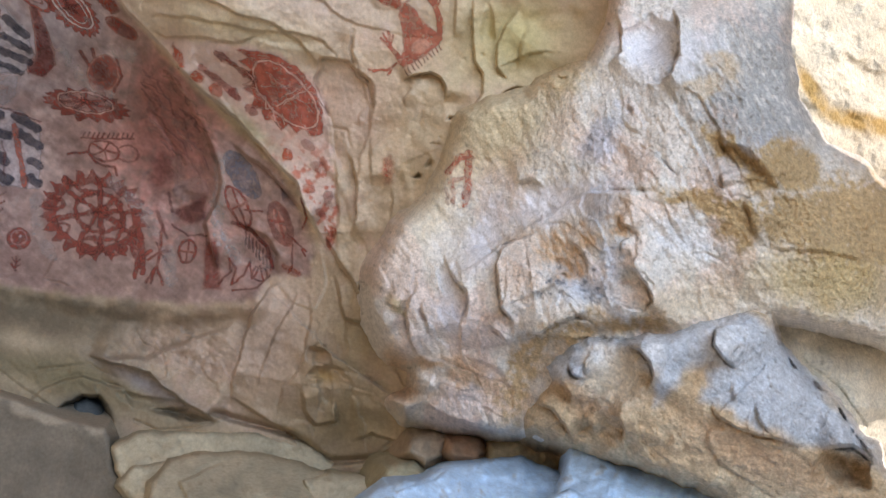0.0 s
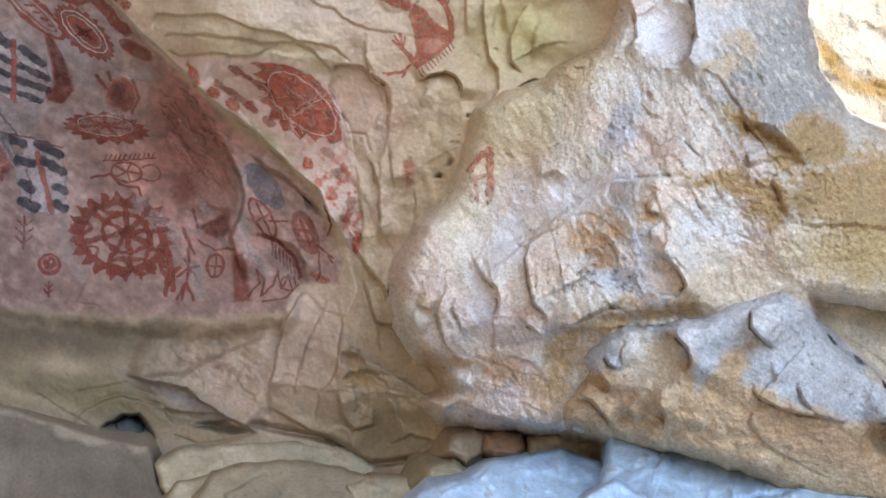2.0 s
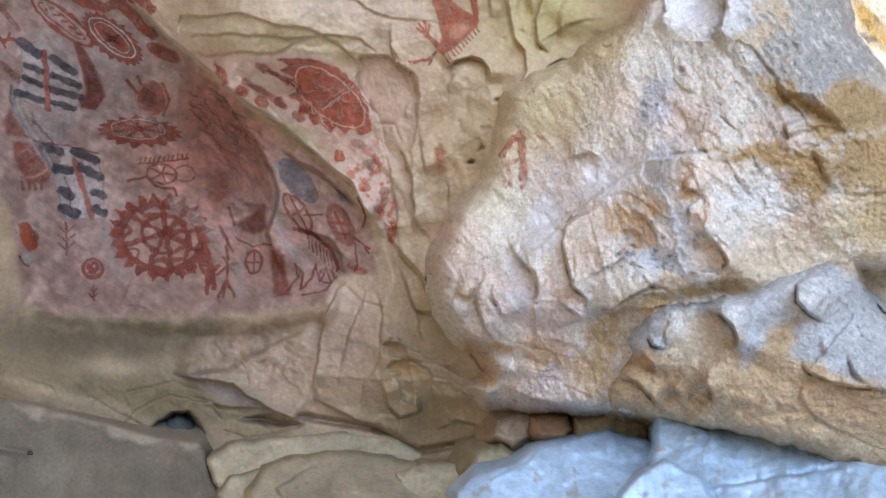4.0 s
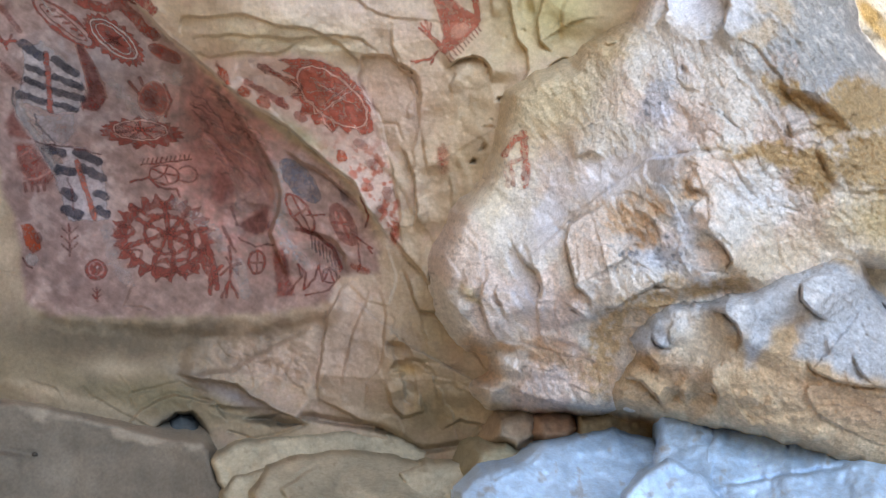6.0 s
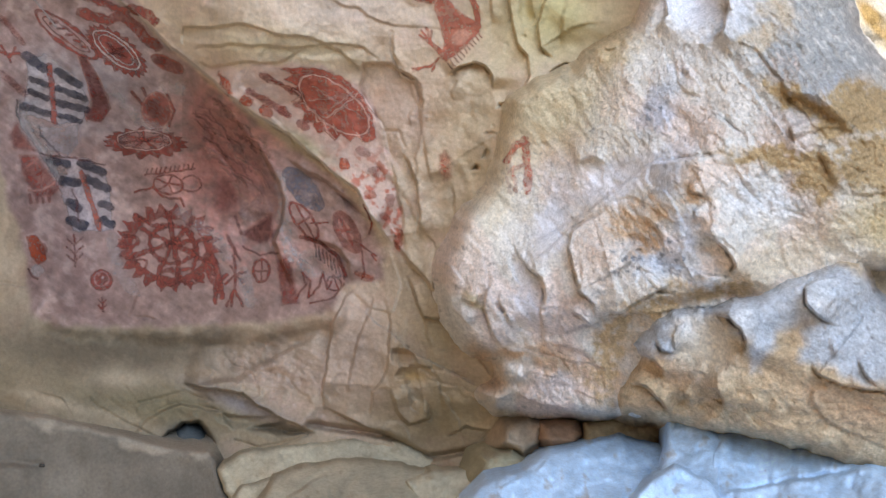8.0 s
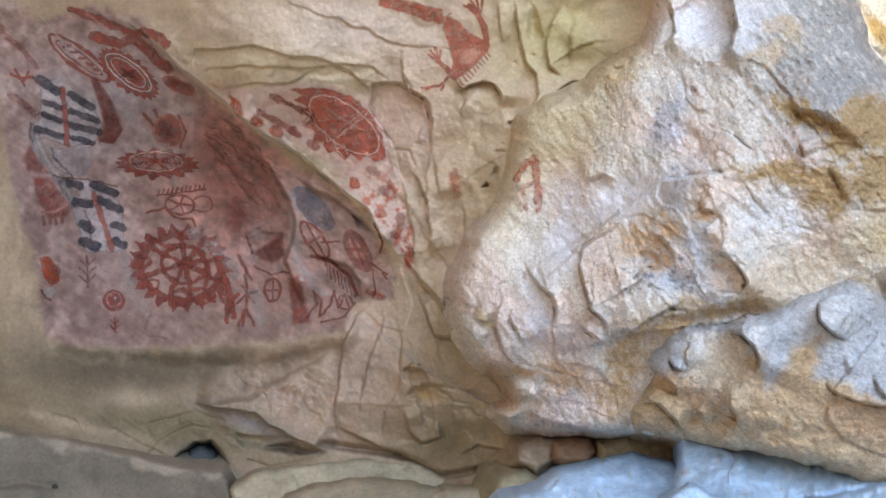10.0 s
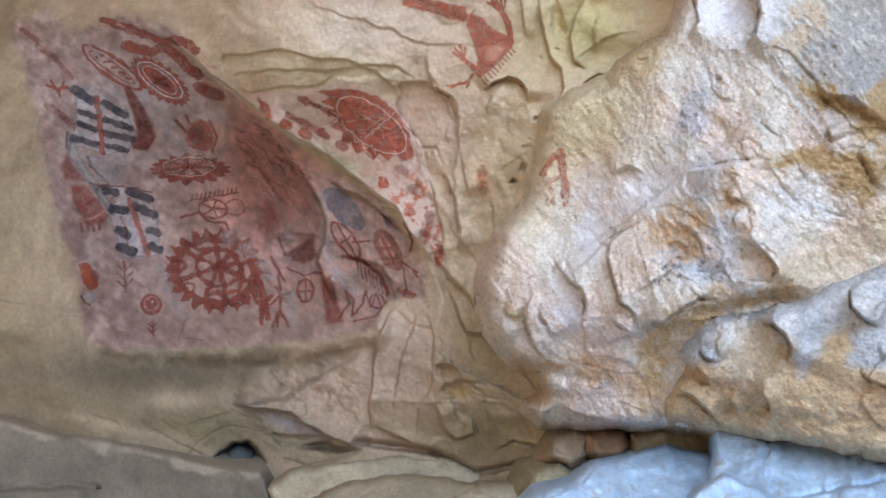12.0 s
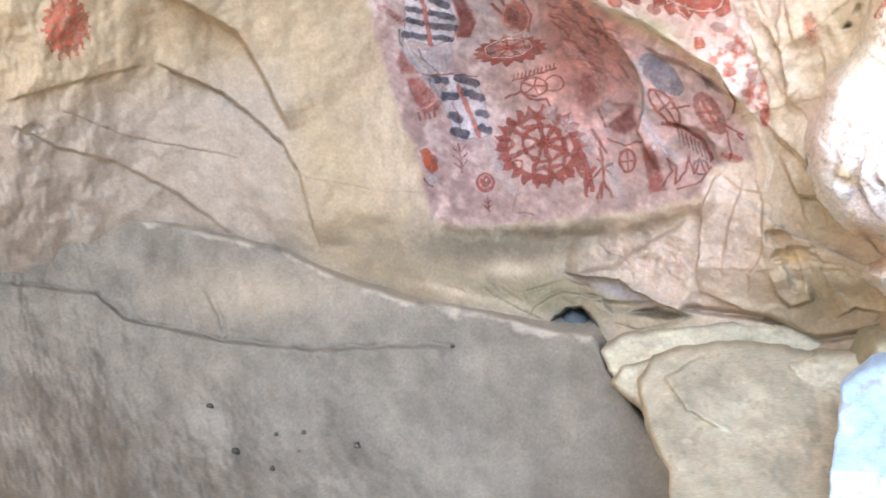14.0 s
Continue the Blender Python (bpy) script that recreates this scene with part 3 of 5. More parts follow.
def bulge_tint(u, v):
    n1, n2, n3 = fbm(u, v, 150, 4, 41), fbm(u, v, 52, 4, 42), fbm(u, v, 14, 3, 43)
    hatch = fbm((u * 0.6 + v * 0.8) / 2.6, -u * 0.8 + v * 0.6, 9, 3, 44)
    uu, vv = u + 26 * n2 + 10 * n3, v + 26 * fbm(u, v, 48, 4, 47) + 8 * n3

    def area(*at):
        return spot(uu, vv, *at, 0.0, 1.6) if len(at) == 4 else spot(uu, vv, *at, 1.6)

    c = np.tile(np.array((0.80, 0.75, 0.69)), (len(u), 1))
    c = mixed(c, (0.81, 0.66, 0.58), smooth(-0.02, 0.26, n1) * 0.8)
    c = mixed(c, (0.60, 0.49, 0.29), area(970, 190, 140, 110, -25) * 0.85)
    c = mixed(c, (0.70, 0.60, 0.41), area(890, 330, 60, 120, 20) * 0.6)
    c = mixed(c, (0.60, 0.46, 0.26), area(1075, 85, 70, 55, -25) * 0.9)
    # smooth lilac runs, and patches with the sky's blue painted in
    lilac = np.maximum.reduce([area(1100, 330, 130, 36, -22), area(985, 400, 34, 80, 15), area(1245, 30, 60, 62), area(1330, 20, 60, 40, -30), area(950, 545, 26, 70, -8)])
    c = mixed(c, (0.72, 0.71, 0.76), lilac * 0.8)
    c = mixed(c, (0.50, 0.56, 0.69), np.maximum.reduce([area(1180, 190, 30, 62, 32), area(1185, 330, 26, 44, 20), area(1185, 470, 70, 40, 20), area(1480, 160, 60, 22, -35), area(1225, 425, 26, 40, 0)]) * 0.6)
    # the lichen-grey coarse top
    c = mixed(c, (0.38, 0.37, 0.355), np.clip(area(1460, 60, 160, 180, 30) * (1 + 1.4 * hatch), 0, 1) * 0.9)
    c = mixed(c, (0.60, 0.46, 0.30), np.maximum(area(1345, 80, 40, 16, -20), area(1385, 35, 34, 18, 20)) * 0.7)
    c = mixed(c, (0.74, 0.66, 0.58), area(1290, 180, 80, 50, 30) * 0.6)
    # rust and brown
    rust = np.maximum.reduce([area(1125, 415, 58, 40, 28), area(1180, 388, 36, 18, 20), area(1235, 352, 32, 16, 10)])
    c = mixed(c, (0.64, 0.42, 0.24), np.clip(rust * (1 + 1.2 * hatch), 0, 1) * 0.85)
    c = mixed(c, (0.80, 0.63, 0.52), np.maximum.reduce([area(1060, 460, 40, 70, -15), area(1270, 320, 70, 26, 0), area(1265, 400, 26, 30), area(1280, 475, 36, 26, 0)]) * 0.75)
    brown = np.maximum.reduce([area(1390, 292, 100, 20, 6), area(1460, 320, 44, 40, 40), area(1540, 200, 60, 50, 0), area(1570, 300, 90, 50, 0), area(1680, 290, 150, 100), area(1420, 190, 62, 20, 24), area(1480, 230, 40, 34, 40)])
    c = mixed(c, (0.47, 0.32, 0.15), np.clip(brown * (1.5 + 0.8 * n3 + 0.6 * hatch), 0, 1) * 0.92)
    c = mixed(c, (0.58, 0.44, 0.21), area(1640, 410, 170, 60) * 0.85)
    c = mixed(c, (0.70, 0.60, 0.44), area(1390, 480, 110, 50, -18) * 0.75)
    c = mixed(c, (0.80, 0.79, 0.80), np.maximum(area(1360, 365, 70, 34, 6), area(1262, 508, 40, 14, 10)) * 0.85)
    low = np.maximum.reduce([area(1100, 620, 36, 80, 32), area(1175, 552, 60, 20, -22), area(1280, 528, 80, 16, -6), area(1085, 680, 40, 60, 10)])
    c = mixed(c, (0.60, 0.42, 0.22), np.clip(low * (1.1 + n3), 0, 1) * 0.9)
    c = mixed(c, (0.68, 0.46, 0.28), np.maximum.reduce([area(1000, 655, 60, 22, 20), area(930, 650, 40, 14, 5), area(870, 670, 26, 60, -15)]) * 0.8)
    c = mixed(c, (0.80, 0.66, 0.60), np.maximum.reduce([area(880, 600, 50, 30, 40), area(1000, 580, 30, 44, -20), area(1040, 560, 30, 20, 40), area(990, 700, 70, 26, 8)]) * 0.7)
    # Shade left of the flake's edge, painted tan-dark.
    c = mixed(c, (0.55, 0.43, 0.24), area(855, 548, 22, 12, 30) * 0.8)
    lichen = np.clip(np.maximum.reduce([spot(u, v, 1120, 480, 40, 24), spot(u, v, 1200, 470, 40, 44, 20), spot(u, v, 1172, 205, 16, 40, 40)]) * 1.2, 0, 1)
    c = mixed(c, (0.22, 0.23, 0.26), lichen * smooth(0.16, 0.36, n3 + 0.4 * n2) * 0.8)
    c = mixed(c, DARK, smooth(0.48, 0.6, n3) * 0.4)
    plain = np.clip(np.maximum.reduce([lilac, 0.8 * area(950, 230, 110, 130, 20), 0.7 * area(890, 400, 50, 80), 0.6 * area(1390, 480, 110, 50, -18)]), 0, 1)
    c = c * (1 + (0.22 * fbm(u, v, 6, 2, 46) + 0.12 * hatch) * (1 - 0.7 * plain))[:, None]
    return np.concatenate([c, (1.1 - 0.85 * plain)[:, None]], 1)


bulge, face_d, face_u, face_v = rock("bulging_rock", BULGE, bulge_depth, bulge_marks, bulge_tint, GRITTY_ROCK, 2.4, 28, 0.14, 0.8, 7.0, 1)
n_u = len(np.unique(face_u))
on_bulge_grid = (np.unique(face_u), np.unique(face_v), face_d.reshape(-1, n_u))
tagged(bulge, "pale gritty sandstone bulge with flakes, pits and brown bands", "rock")

# ---- the sunlit rock outside ----
outer_depth = swell([(1450, 0, 1.80), (1600, 0, 1.95), (1750, 0, 2.15), (1950, 100, 2.5), (1550, 550, 1.80), (1700, 600, 1.84), (1900, 700, 2.0), (1500, 400, 1.9), (1900, 400, 2.3), (1600, -400, 2.2), (2000, -400, 2.5)], 80)


def outer_tint(u, v):
    n1, n2 = fbm(u, v, 120, 4, 71), fbm(u, v, 40, 4, 72)
    c = np.tile(np.array((0.72, 0.65, 0.52)), (len(u), 1)) * (1 + 0.2 * n1 + 0.2 * n2)[:, None]
    band = np.maximum(spot(u, v, 1655, 88, 90, 20, 4, 2), spot(u, v, 1560, 50, 55, 16, 48, 2))
    return mixed(c, (0.50, 0.33, 0.12), np.clip(band * (1.1 + 0.8 * n2), 0, 1))


outer, _, _, _ = rock("outer_rock", [(1400, -420), (2100, -420), (2100, 960), (1640, 960), (1540, 700), (1480, 450), (1430, 100)], outer_depth,
                      [scoop(1660, 40, 110, 70, 15, 0.04, 2), crack([(1610, 545), (1690, 590), (1750, 650)], 3, 0.02), rough(120, 0.05, 3, 73), rough(30, 0.012, 3, 74), rough(9, 0.004, 3, 75)],
                      outer_tint, GRITTY_ROCK, 3.2, 40, 0.1, 0.4, 6.0, 3)
tagged(outer, "cream sunlit sandstone outcrop with an ochre band", "rock")

# ---- the grey slab under it, with its round cup ----
slab_depth = swell([(1272, 615, 1.70), (1463, 542, 1.59), (1521, 475, 1.60), (1355, 545, 1.66), (1180, 600, 1.82), (1150, 700, 1.92), (1330, 720, 1.72),
                    (1450, 770, 1.66), (1702, 703, 1.55), (1800, 520, 1.60), (1600, 600, 1.54), (1250, 740, 1.86), (1600, 830, 1.68), (1850, 850, 1.6)], 60)
SLAB = [(1112, 742), (1108, 704), (1126, 688), (1146, 645), (1134, 620), (1160, 590), (1200, 566), (1330, 543), (1420, 505), (1480, 479),
        (1534, 471), (1556, 520), (1603, 566), (1676, 609), (1714, 641), (1735, 675), (1771, 692),
        (1800, 740), (1990, 880), (1700, 860), (1600, 850), (1500, 832), (1440, 806), (1330, 782), (1200, 762)]
slab_marks = [
    # the round cup, then the smaller cups along the left end and the underside
    scoop(1262, 625, 68, 56, 20, 0.05, 1, 150), lip([(1322, 652), (1335, 620), (1324, 593), (1302, 575), (1270, 568)], 0.06, 60, 1.6, 2.0),
    lip([(1208, 640), (1204, 605), (1214, 582)], 0.025, 30, 1.8, 2.0),
    lip([(1186, 688), (1188, 668), (1164, 647), (1138, 638)], 0.05, 44, 1.6, 3.0), scoop(1158, 668, 30, 26, 40, 0.03),
    lip([(1214, 642), (1182, 632), (1169, 606)], 0.045, 50, 1.6, 3.0), lip([(1293, 748), (1294, 722), (1282, 702), (1252, 697)], 0.06, 44, 1.6, 2.0),
    scoop(1266, 724, 32, 24, 20, 0.03), lip([(1236, 735), (1232, 715), (1212, 703)], 0.035, 34, 1.8, 3.0), scoop(1214, 730, 24, 22, 0, 0.02),
    lip([(1205, 748), (1180, 724), (1152, 696), (1120, 690)], 0.05, 34, 2.0, 3.0),
    # the knob and the hollow under it
    lip([(1500, 590), (1468, 574), (1440, 548), (1438, 520), (1466, 502)], 0.06, 90, 1.8, 3.0), scoop(1400, 610, 60, 50, -30, 0.02),
    crack([(1445, 508), (1470, 502), (1505, 497)], 2.2, 0.015),
    lip([(1640, 712), (1560, 700), (1500, 692), (1462, 672), (1446, 650)], 0.03, 60, 1.8, 4.0), lip([(1575, 700), (1546, 672), (1532, 640)], 0.018, 50, 1.8, 3.0),
    lip([(1498, 655), (1485, 625), (1488, 600)], 0.014, 60, 5.2, 4.0),
    lip([(1794, 735), (1735, 694), (1660, 712)], 0.06, 90, 3.0), scoop(1720, 752, 58, 42, 10, 0.12, 2),
    lip([(1540, 505), (1603, 566), (1676, 609), (1735, 675), (1794, 732)], -0.05, 70, 2.0, 3.0), crack([(1525, 480), (1560, 520), (1590, 545)], 2.5, 0.012),
    flakes(133, 0.014, 161, 2.0, 30, (1450, 740, 320, 70)), flakes(95, 0.010, 162, 1.6, 30, (1210, 690, 90, 50)), flakes(209, 0.007, 163, 1.8, 40, (1480, 590, 200, 90)),
    scallops(110, 0.004, 51, 1.5, 35), rough(90, 0.006, 3, 52), rough(24, 0.0025, 3, 53), rough(8, 0.0028, 3, 54),
    rough(30, 0.02, 4, 55, 1.8, 30, (1400, 740, 260, 50)), rough(12, 0.008, 3, 56, 1.5, 30, (1220, 680, 60, 26)),
]
GREY_FACE = [(1135, 650), (1134, 615), (1160, 580), (1200, 555), (1330, 530), (1480, 465), (1560, 505), (1735, 660), (1790, 720), (1640, 715), (1540, 690), (1490, 660), (1430, 655),
             (1440, 580), (1390, 600), (1350, 660), (1335, 600), (1310, 572), (1240, 572), (1206, 590), (1210, 642), (1170, 640)]


def slab_tint(u, v):
    n1, n2, n3 = fbm(u, v, 130, 4, 61), fbm(u, v, 46, 4, 62), fbm(u, v, 14, 3, 63)
    hatch = fbm((u * 0.85 + v * 0.5) / 2.6, -u * 0.5 + v * 0.85, 9, 3, 65)
    c = np.tile(np.array((0.58, 0.43, 0.27)), (len(u), 1))
    c = mixed(c, (0.68, 0.55, 0.37), smooth(0.0, 0.35, n2) * 0.8)
    c = mixed(c, (0.56, 0.36, 0.22), np.clip(np.maximum(spot(u, v, 1220, 675, 60, 24, 20), spot(u, v, 1560, 740, 160, 40, 15)) * (1 + n2), 0, 1) * 0.7)
    c = mixed(c, (0.70, 0.62, 0.50), spot(u, v, 1262, 630, 66, 54, 20, 2) * 0.85)
    # Grey upper face, the sky's blue mixed into its colour.
    face = smooth(-16, 16, inside(u + 24 * n2, v + 24 * n1, GREY_FACE))
    c = mixed(c, (0.53, 0.56, 0.61), face * 0.95)
    c = mixed(c, (0.78, 0.77, 0.77), np.maximum.reduce([spot(u, v, 1465, 535, 36, 30), spot(u, v, 1225, 590, 26, 30, 40), spot(u, v, 1330, 575, 18, 24)]) * 0.8)
    # Sunlit strip beyond the ridge, painted near-white.
    c = mixed(c, (0.80, 0.76, 0.72), smooth(-6, 10, line_distance(u, v, [(1800, 735), (1735, 675), (1676, 609), (1603, 566), (1520, 478)])[0]) * smooth(1500, 1560, u) * smooth(0, 24, u - 1540 - 1.02 * (v - 500)) * 0.8)
    c = mixed(c, DARK, smooth(0.46, 0.6, n3) * 0.4)
    return c * (1 + 0.2 * fbm(u, v, 6, 2, 64) + 0.18 * hatch)[:, None]


slab, _, _, _ = rock("grey_slab", SLAB, slab_depth, slab_marks, slab_tint, GRITTY_ROCK, 2.6, 22, 0.09, 0.7, 10.0, 2)
tagged(slab, "grey sandstone slab with a round cup and brown underside", "rock")


# ---- floor rocks ----
def boulder(outline, d_top, d_low, v0, v1, marks, base, seed, rim=26, roll=0.12, lean=0.0, material=None, tint=None, name="boulder", step=3.0, back=0.5, tail=40, far=1.5):
    cu = sum(p[0] for p in outline) / len(outline)

    def depth(u, v):
        return d_top + (d_low - d_top) * np.clip((v - v0) / (v1 - v0), -0.5, far) + lean * (u - cu) / 100

    def plain_tint(u, v):
        n1, n2, n3 = fbm(u, v, 120, 4, seed), fbm(u, v, 40, 4, seed + 1), fbm(u, v, 12, 3, seed + 2)
        c = np.tile(np.array(base), (len(u), 1))
        c = c * (1 + 0.35 * n1 + 0.22 * n2)[:, None]
        return mixed(c, (0.34, 0.27, 0.18), smooth(0.28, 0.6, n2 + 0.3 * n3) * 0.5)

    m = marks + [scallops(150, 0.045, seed + 6), rough(120, 0.03, 2, seed), rough(40, 0.012, 3, seed + 3), rough(12, 0.003, 3, seed + 4)]
    return rock(name, outline, depth, m, tint or plain_tint, material or SLAB_ROCK, step, rim, roll, back, 5.0, seed, tail)[0]


# Boulder colour with the blue of the skylight painted in.
SKYLIT_STONE = (0.52, 0.68, 0.88)
blues = [
    ([(840, 905), (876, 868), (935, 852), (975, 822), (1050, 800), (1110, 785), (1150, 795), (1205, 815), (1240, 860), (1260, 1300), (830, 1300)], 2.30, 1.70,
     [lip([(890, 882), (960, 850), (1000, 812)], 0.02, 40), scoop(1100, 850, 80, 30, -10, 0.02)], 0.02),
    ([(1186, 860), (1192, 800), (1196, 756), (1230, 751), (1275, 772), (1300, 800), (1290, 870), (1300, 1300), (1180, 1300)], 2.00, 1.64, [], -0.06),
    ([(1254, 870), (1250, 830), (1264, 795), (1300, 766), (1360, 773), (1440, 796), (1520, 819), (1600, 838), (1760, 850), (1760, 1300), (1262, 1300)], 1.94, 1.52,
     [crack([(1330, 880), (1420, 862), (1500, 850), (1560, 830)], 4, 0.02), lip([(1280, 860), (1275, 815), (1310, 778)], 0.03, 50), lip([(1290, 890), (1400, 868), (1500, 850)], 0.03, 60)], -0.05),
    ([(1130, 900), (1165, 866), (1205, 838), (1230, 842), (1262, 862), (1310, 905), (1310, 1300), (1130, 1300)], 1.86, 1.60, [], 0.0),
]
for i, (outline, dt, dl, marks, lean) in enumerate(blues):
    b = boulder(outline, dt, dl, 760, 960, marks, SKYLIT_STONE, 100 + 10 * i, 9, 0.04, lean, tail=20)
    tagged(b, "pale smooth boulder on the cave floor by the mouth, blue skylight in its colour", "boulder", "boulders at the mouth")
b = boulder([(1438, 905), (1470, 862), (1530, 842), (1600, 832), (1900, 860), (1900, 1060), (1440, 1060)], 1.75, 1.45, 830, 1000,
            [crack([(1530, 845), (1545, 870)], 3, 0.03)], (0.68, 0.58, 0.42), 150, 26, 0.1)
tagged(b, "cream boulder with ochre stains beside the pale boulders", "boulder")

FLOOR_EDGE = [(-1700, 440), (-1205, 425), (-1056, 450), (-900, 498), (-627, 552), (-429, 596), (-308, 628), (-168, 694), (-9, 746), (100, 762),
              (200, 785), (290, 805), (335, 818), (382, 818), (394, 836), (404, 885), (446, 950), (500, 1040), (570, 1120), (600, 1480), (-1900, 1480)]


def floor_depth(u, v):
    top = 3.34 + 0.0005 * np.minimum(u - 150, 0) - 0.00012 * np.maximum(u - 150, 0)
    line = np.interp(u, [p[0] for p in FLOOR_EDGE[:14]], [p[1] for p in FLOOR_EDGE[:14]])
    fall = np.clip(v - line, -60, 1000)
    return top - 0.0004 * fall - 9e-7 * fall * np.abs(fall)


def floor_tint(u, v):
    n1, n2, n3 = fbm(u, v, 170, 4, 81), fbm(u, v, 60, 4, 82), fbm(u, v, 14, 3, 83)
    line = np.interp(u, [p[0] for p in FLOOR_EDGE[:14]], [p[1] for p in FLOOR_EDGE[:14]])
    c = np.tile(np.array((0.25, 0.22, 0.178)), (len(u), 1)) * (1 + 0.3 * n1 + 0.15 * n2)[:, None]
    # Lit lip along the slab's upper edge, painted as a paler band.
    c = mixed(c, (0.62, 0.54, 0.43), smooth(16, 2, v - line + 26 * n2) * 0.5)
    c = mixed(c, (0.52, 0.42, 0.30), spot(u, v, -400, 720, 260, 60) * 0.5)
    return mixed(c, DARK, smooth(0.55, 0.66, n3) * 0.3)


floor_marks = [
    crack([(-1271, 675), (-909, 715), (-823, 782), (-505, 838), (-250, 857), (-48, 846), (85, 843)], 4, 0.03),
    lip([(-1271, 675), (-909, 715), (-823, 782), (-505, 838), (-250, 857), (-48, 846), (85, 843)], 0.035, 70, 5.0),
    crack([(-527, 722), (-505, 791), (-505, 839)], 3, 0.02), lip([(-505, 839), (-520, 770), (-560, 700)], 0.02, 60, 6.0),
    rough(300, 0.08, 2, 84), rough(80, 0.018, 3, 85), rough(20, 0.003, 3, 86),
]
floor_slab, floor_d, floor_u, floor_v = rock("floor_slab", FLOOR_EDGE, floor_depth, floor_marks, floor_tint, SLAB_ROCK, 4.0, 10, 0.03, 0.5, 5.0, 5)
tagged(floor_slab, "broad worn grey-brown sandstone slab sloping to the floor", "rock slab")

OLIVE_SLAB = (0.55, 0.49, 0.36)
greens = [
    ([(396, 850), (440, 818), (560, 802), (640, 792), (735, 800), (770, 826), (845, 848), (860, 880), (700, 900), (430, 920), (410, 890)], 3.28, 3.0, []),
    ([(470, 905), (500, 862), (560, 842), (640, 832), (720, 842), (800, 860), (850, 890), (900, 960), (900, 1420), (560, 1420), (530, 1080), (490, 1000)], 3.1, 2.3,
     [lip([(640, 1000), (560, 960), (520, 900), (600, 850)], 0.04, 60)]),
    ([(416, 915), (440, 880), (500, 862), (520, 880), (500, 960), (520, 1020), (470, 960)], 3.16, 2.9, []),
    ([(730, 870), (780, 848), (850, 852), (885, 872), (880, 960), (780, 960)], 2.9, 2.5, []),
]
for i, (outline, dt, dl, marks) in enumerate(greens):
    g = boulder(outline, dt, dl, 800, 1000, marks, OLIVE_SLAB, 200 + 10 * i, 12, 0.05, tail=14, far=2.2)
    tagged(g, "olive-brown worn boulder wedged on the cave floor", "boulder", "boulders under the wall")

# small stones: one in the dark hole, others wedged under the bulge
for outline, dt, dl, base, label in (
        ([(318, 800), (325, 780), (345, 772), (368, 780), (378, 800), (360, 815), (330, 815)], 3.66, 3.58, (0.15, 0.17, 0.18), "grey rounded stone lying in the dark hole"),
        ([(968, 792), (972, 766), (1000, 752), (1032, 760), (1046, 785), (1030, 806), (990, 806)], 2.50, 2.42, (0.52, 0.33, 0.21), "orange-brown angular stone wedged under the bulge"),
        ([(900, 800), (905, 770), (950, 752), (978, 766), (972, 800), (940, 820)], 2.56, 2.48, (0.46, 0.36, 0.26), "brown stone wedged in the dark gap"),
        ([(1046, 800), (1050, 770), (1100, 750), (1190, 752), (1200, 800), (1120, 830)], 2.40, 2.32, (0.45, 0.36, 0.22), "tan stone at the back of the dark gap"),
        ([(860, 860), (870, 830), (920, 812), (955, 830), (940, 862), (900, 880)], 2.52, 2.40, (0.42, 0.38, 0.26), "olive stone beside the pale boulders")):
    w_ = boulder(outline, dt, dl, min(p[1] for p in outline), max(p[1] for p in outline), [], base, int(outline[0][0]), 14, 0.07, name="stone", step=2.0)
    tagged(w_, label, "stone")

# dark chips scattered on the floor slab
for k, (cu, cv, w_, h_) in enumerate([(-526, 1112, 26, 10), (-420, 1150, 16, 12), (-330, 1102, 24, 9), (-175, 1077, 16, 13), (-315, 1053, 18, 12), (-586, 1000, 24, 8),
                                      (-392, 1062, 12, 8), (-520, 1150, 9, 14), (85, 846, 12, 6), (-548, 412, 8, 8)]):
    w_, h_ = 0.9 * w_, 0.95 * h_
    if cv > 500:
        near = np.argmin((floor_u - cu) ** 2 + (floor_v - cv) ** 2)
        d0 = floor_d[near] - 0.022
        chip = boulder([(cu - w_ / 2, cv + h_ / 3), (cu - w_ / 4, cv - h_ / 2), (cu + w_ / 3, cv - h_ / 2), (cu + w_ / 2, cv + h_ / 4), (cu, cv + h_ / 2)], d0, d0, cv - 10, cv + 10, [],
                       (0.14, 0.125, 0.11), 400 + k, 4, 0.008, name="rock_chip", step=1.0, back=0.4)
        tagged(chip, "small dark rock chip lying on the slab", "rock chip", "chips on the slab")

# ---- unseen surroundings, added to shape the light: roof, rear wall, rock masses, ground ----
def shell(name, us_, vs_, fn, material, tint_base, seed):
    U_, V_, F_ = lattice(us_, vs_)
    P_ = fn(U_, V_)
    n_ = fbm(U_ * 100, V_ * 100, 120, 4, seed)
    c_ = np.array(tint_base)[None] * (1 + 0.4 * n_)[:, None]
    return link_mesh(name, P_, F_, material, c_)


def roof_place(s, t):
    """Added roof, from the wall's top (t 0) out over the dark side of the stand (t 1)."""
    right = 0.9 - 1.3 * smooth(0.15, 0.5, t)
    x = -5 + s * (right + 5)
    y = 2.7 - 4.6 * t
    z = 3.45 + 0.2 * np.sin(np.clip(t, 0, 1) * 2.6) + 0.12 * fbm(x * 100, t * 300, 90, 3, 91)
    return np.stack([x, y, z], -1)


roof = shell("ceiling", np.linspace(0, 1, 90), np.linspace(-0.1, 1.0, 70), roof_place, SMOOTH_ROCK, TAN, 92)
roof.modifiers.new("thick", "SOLIDIFY").thickness = 0.6
roof.modifiers["thick"].offset = 1.0
tagged(roof, "unseen rough sandstone roof added to shade the rock shelter", "cave ceiling", kind="structure")


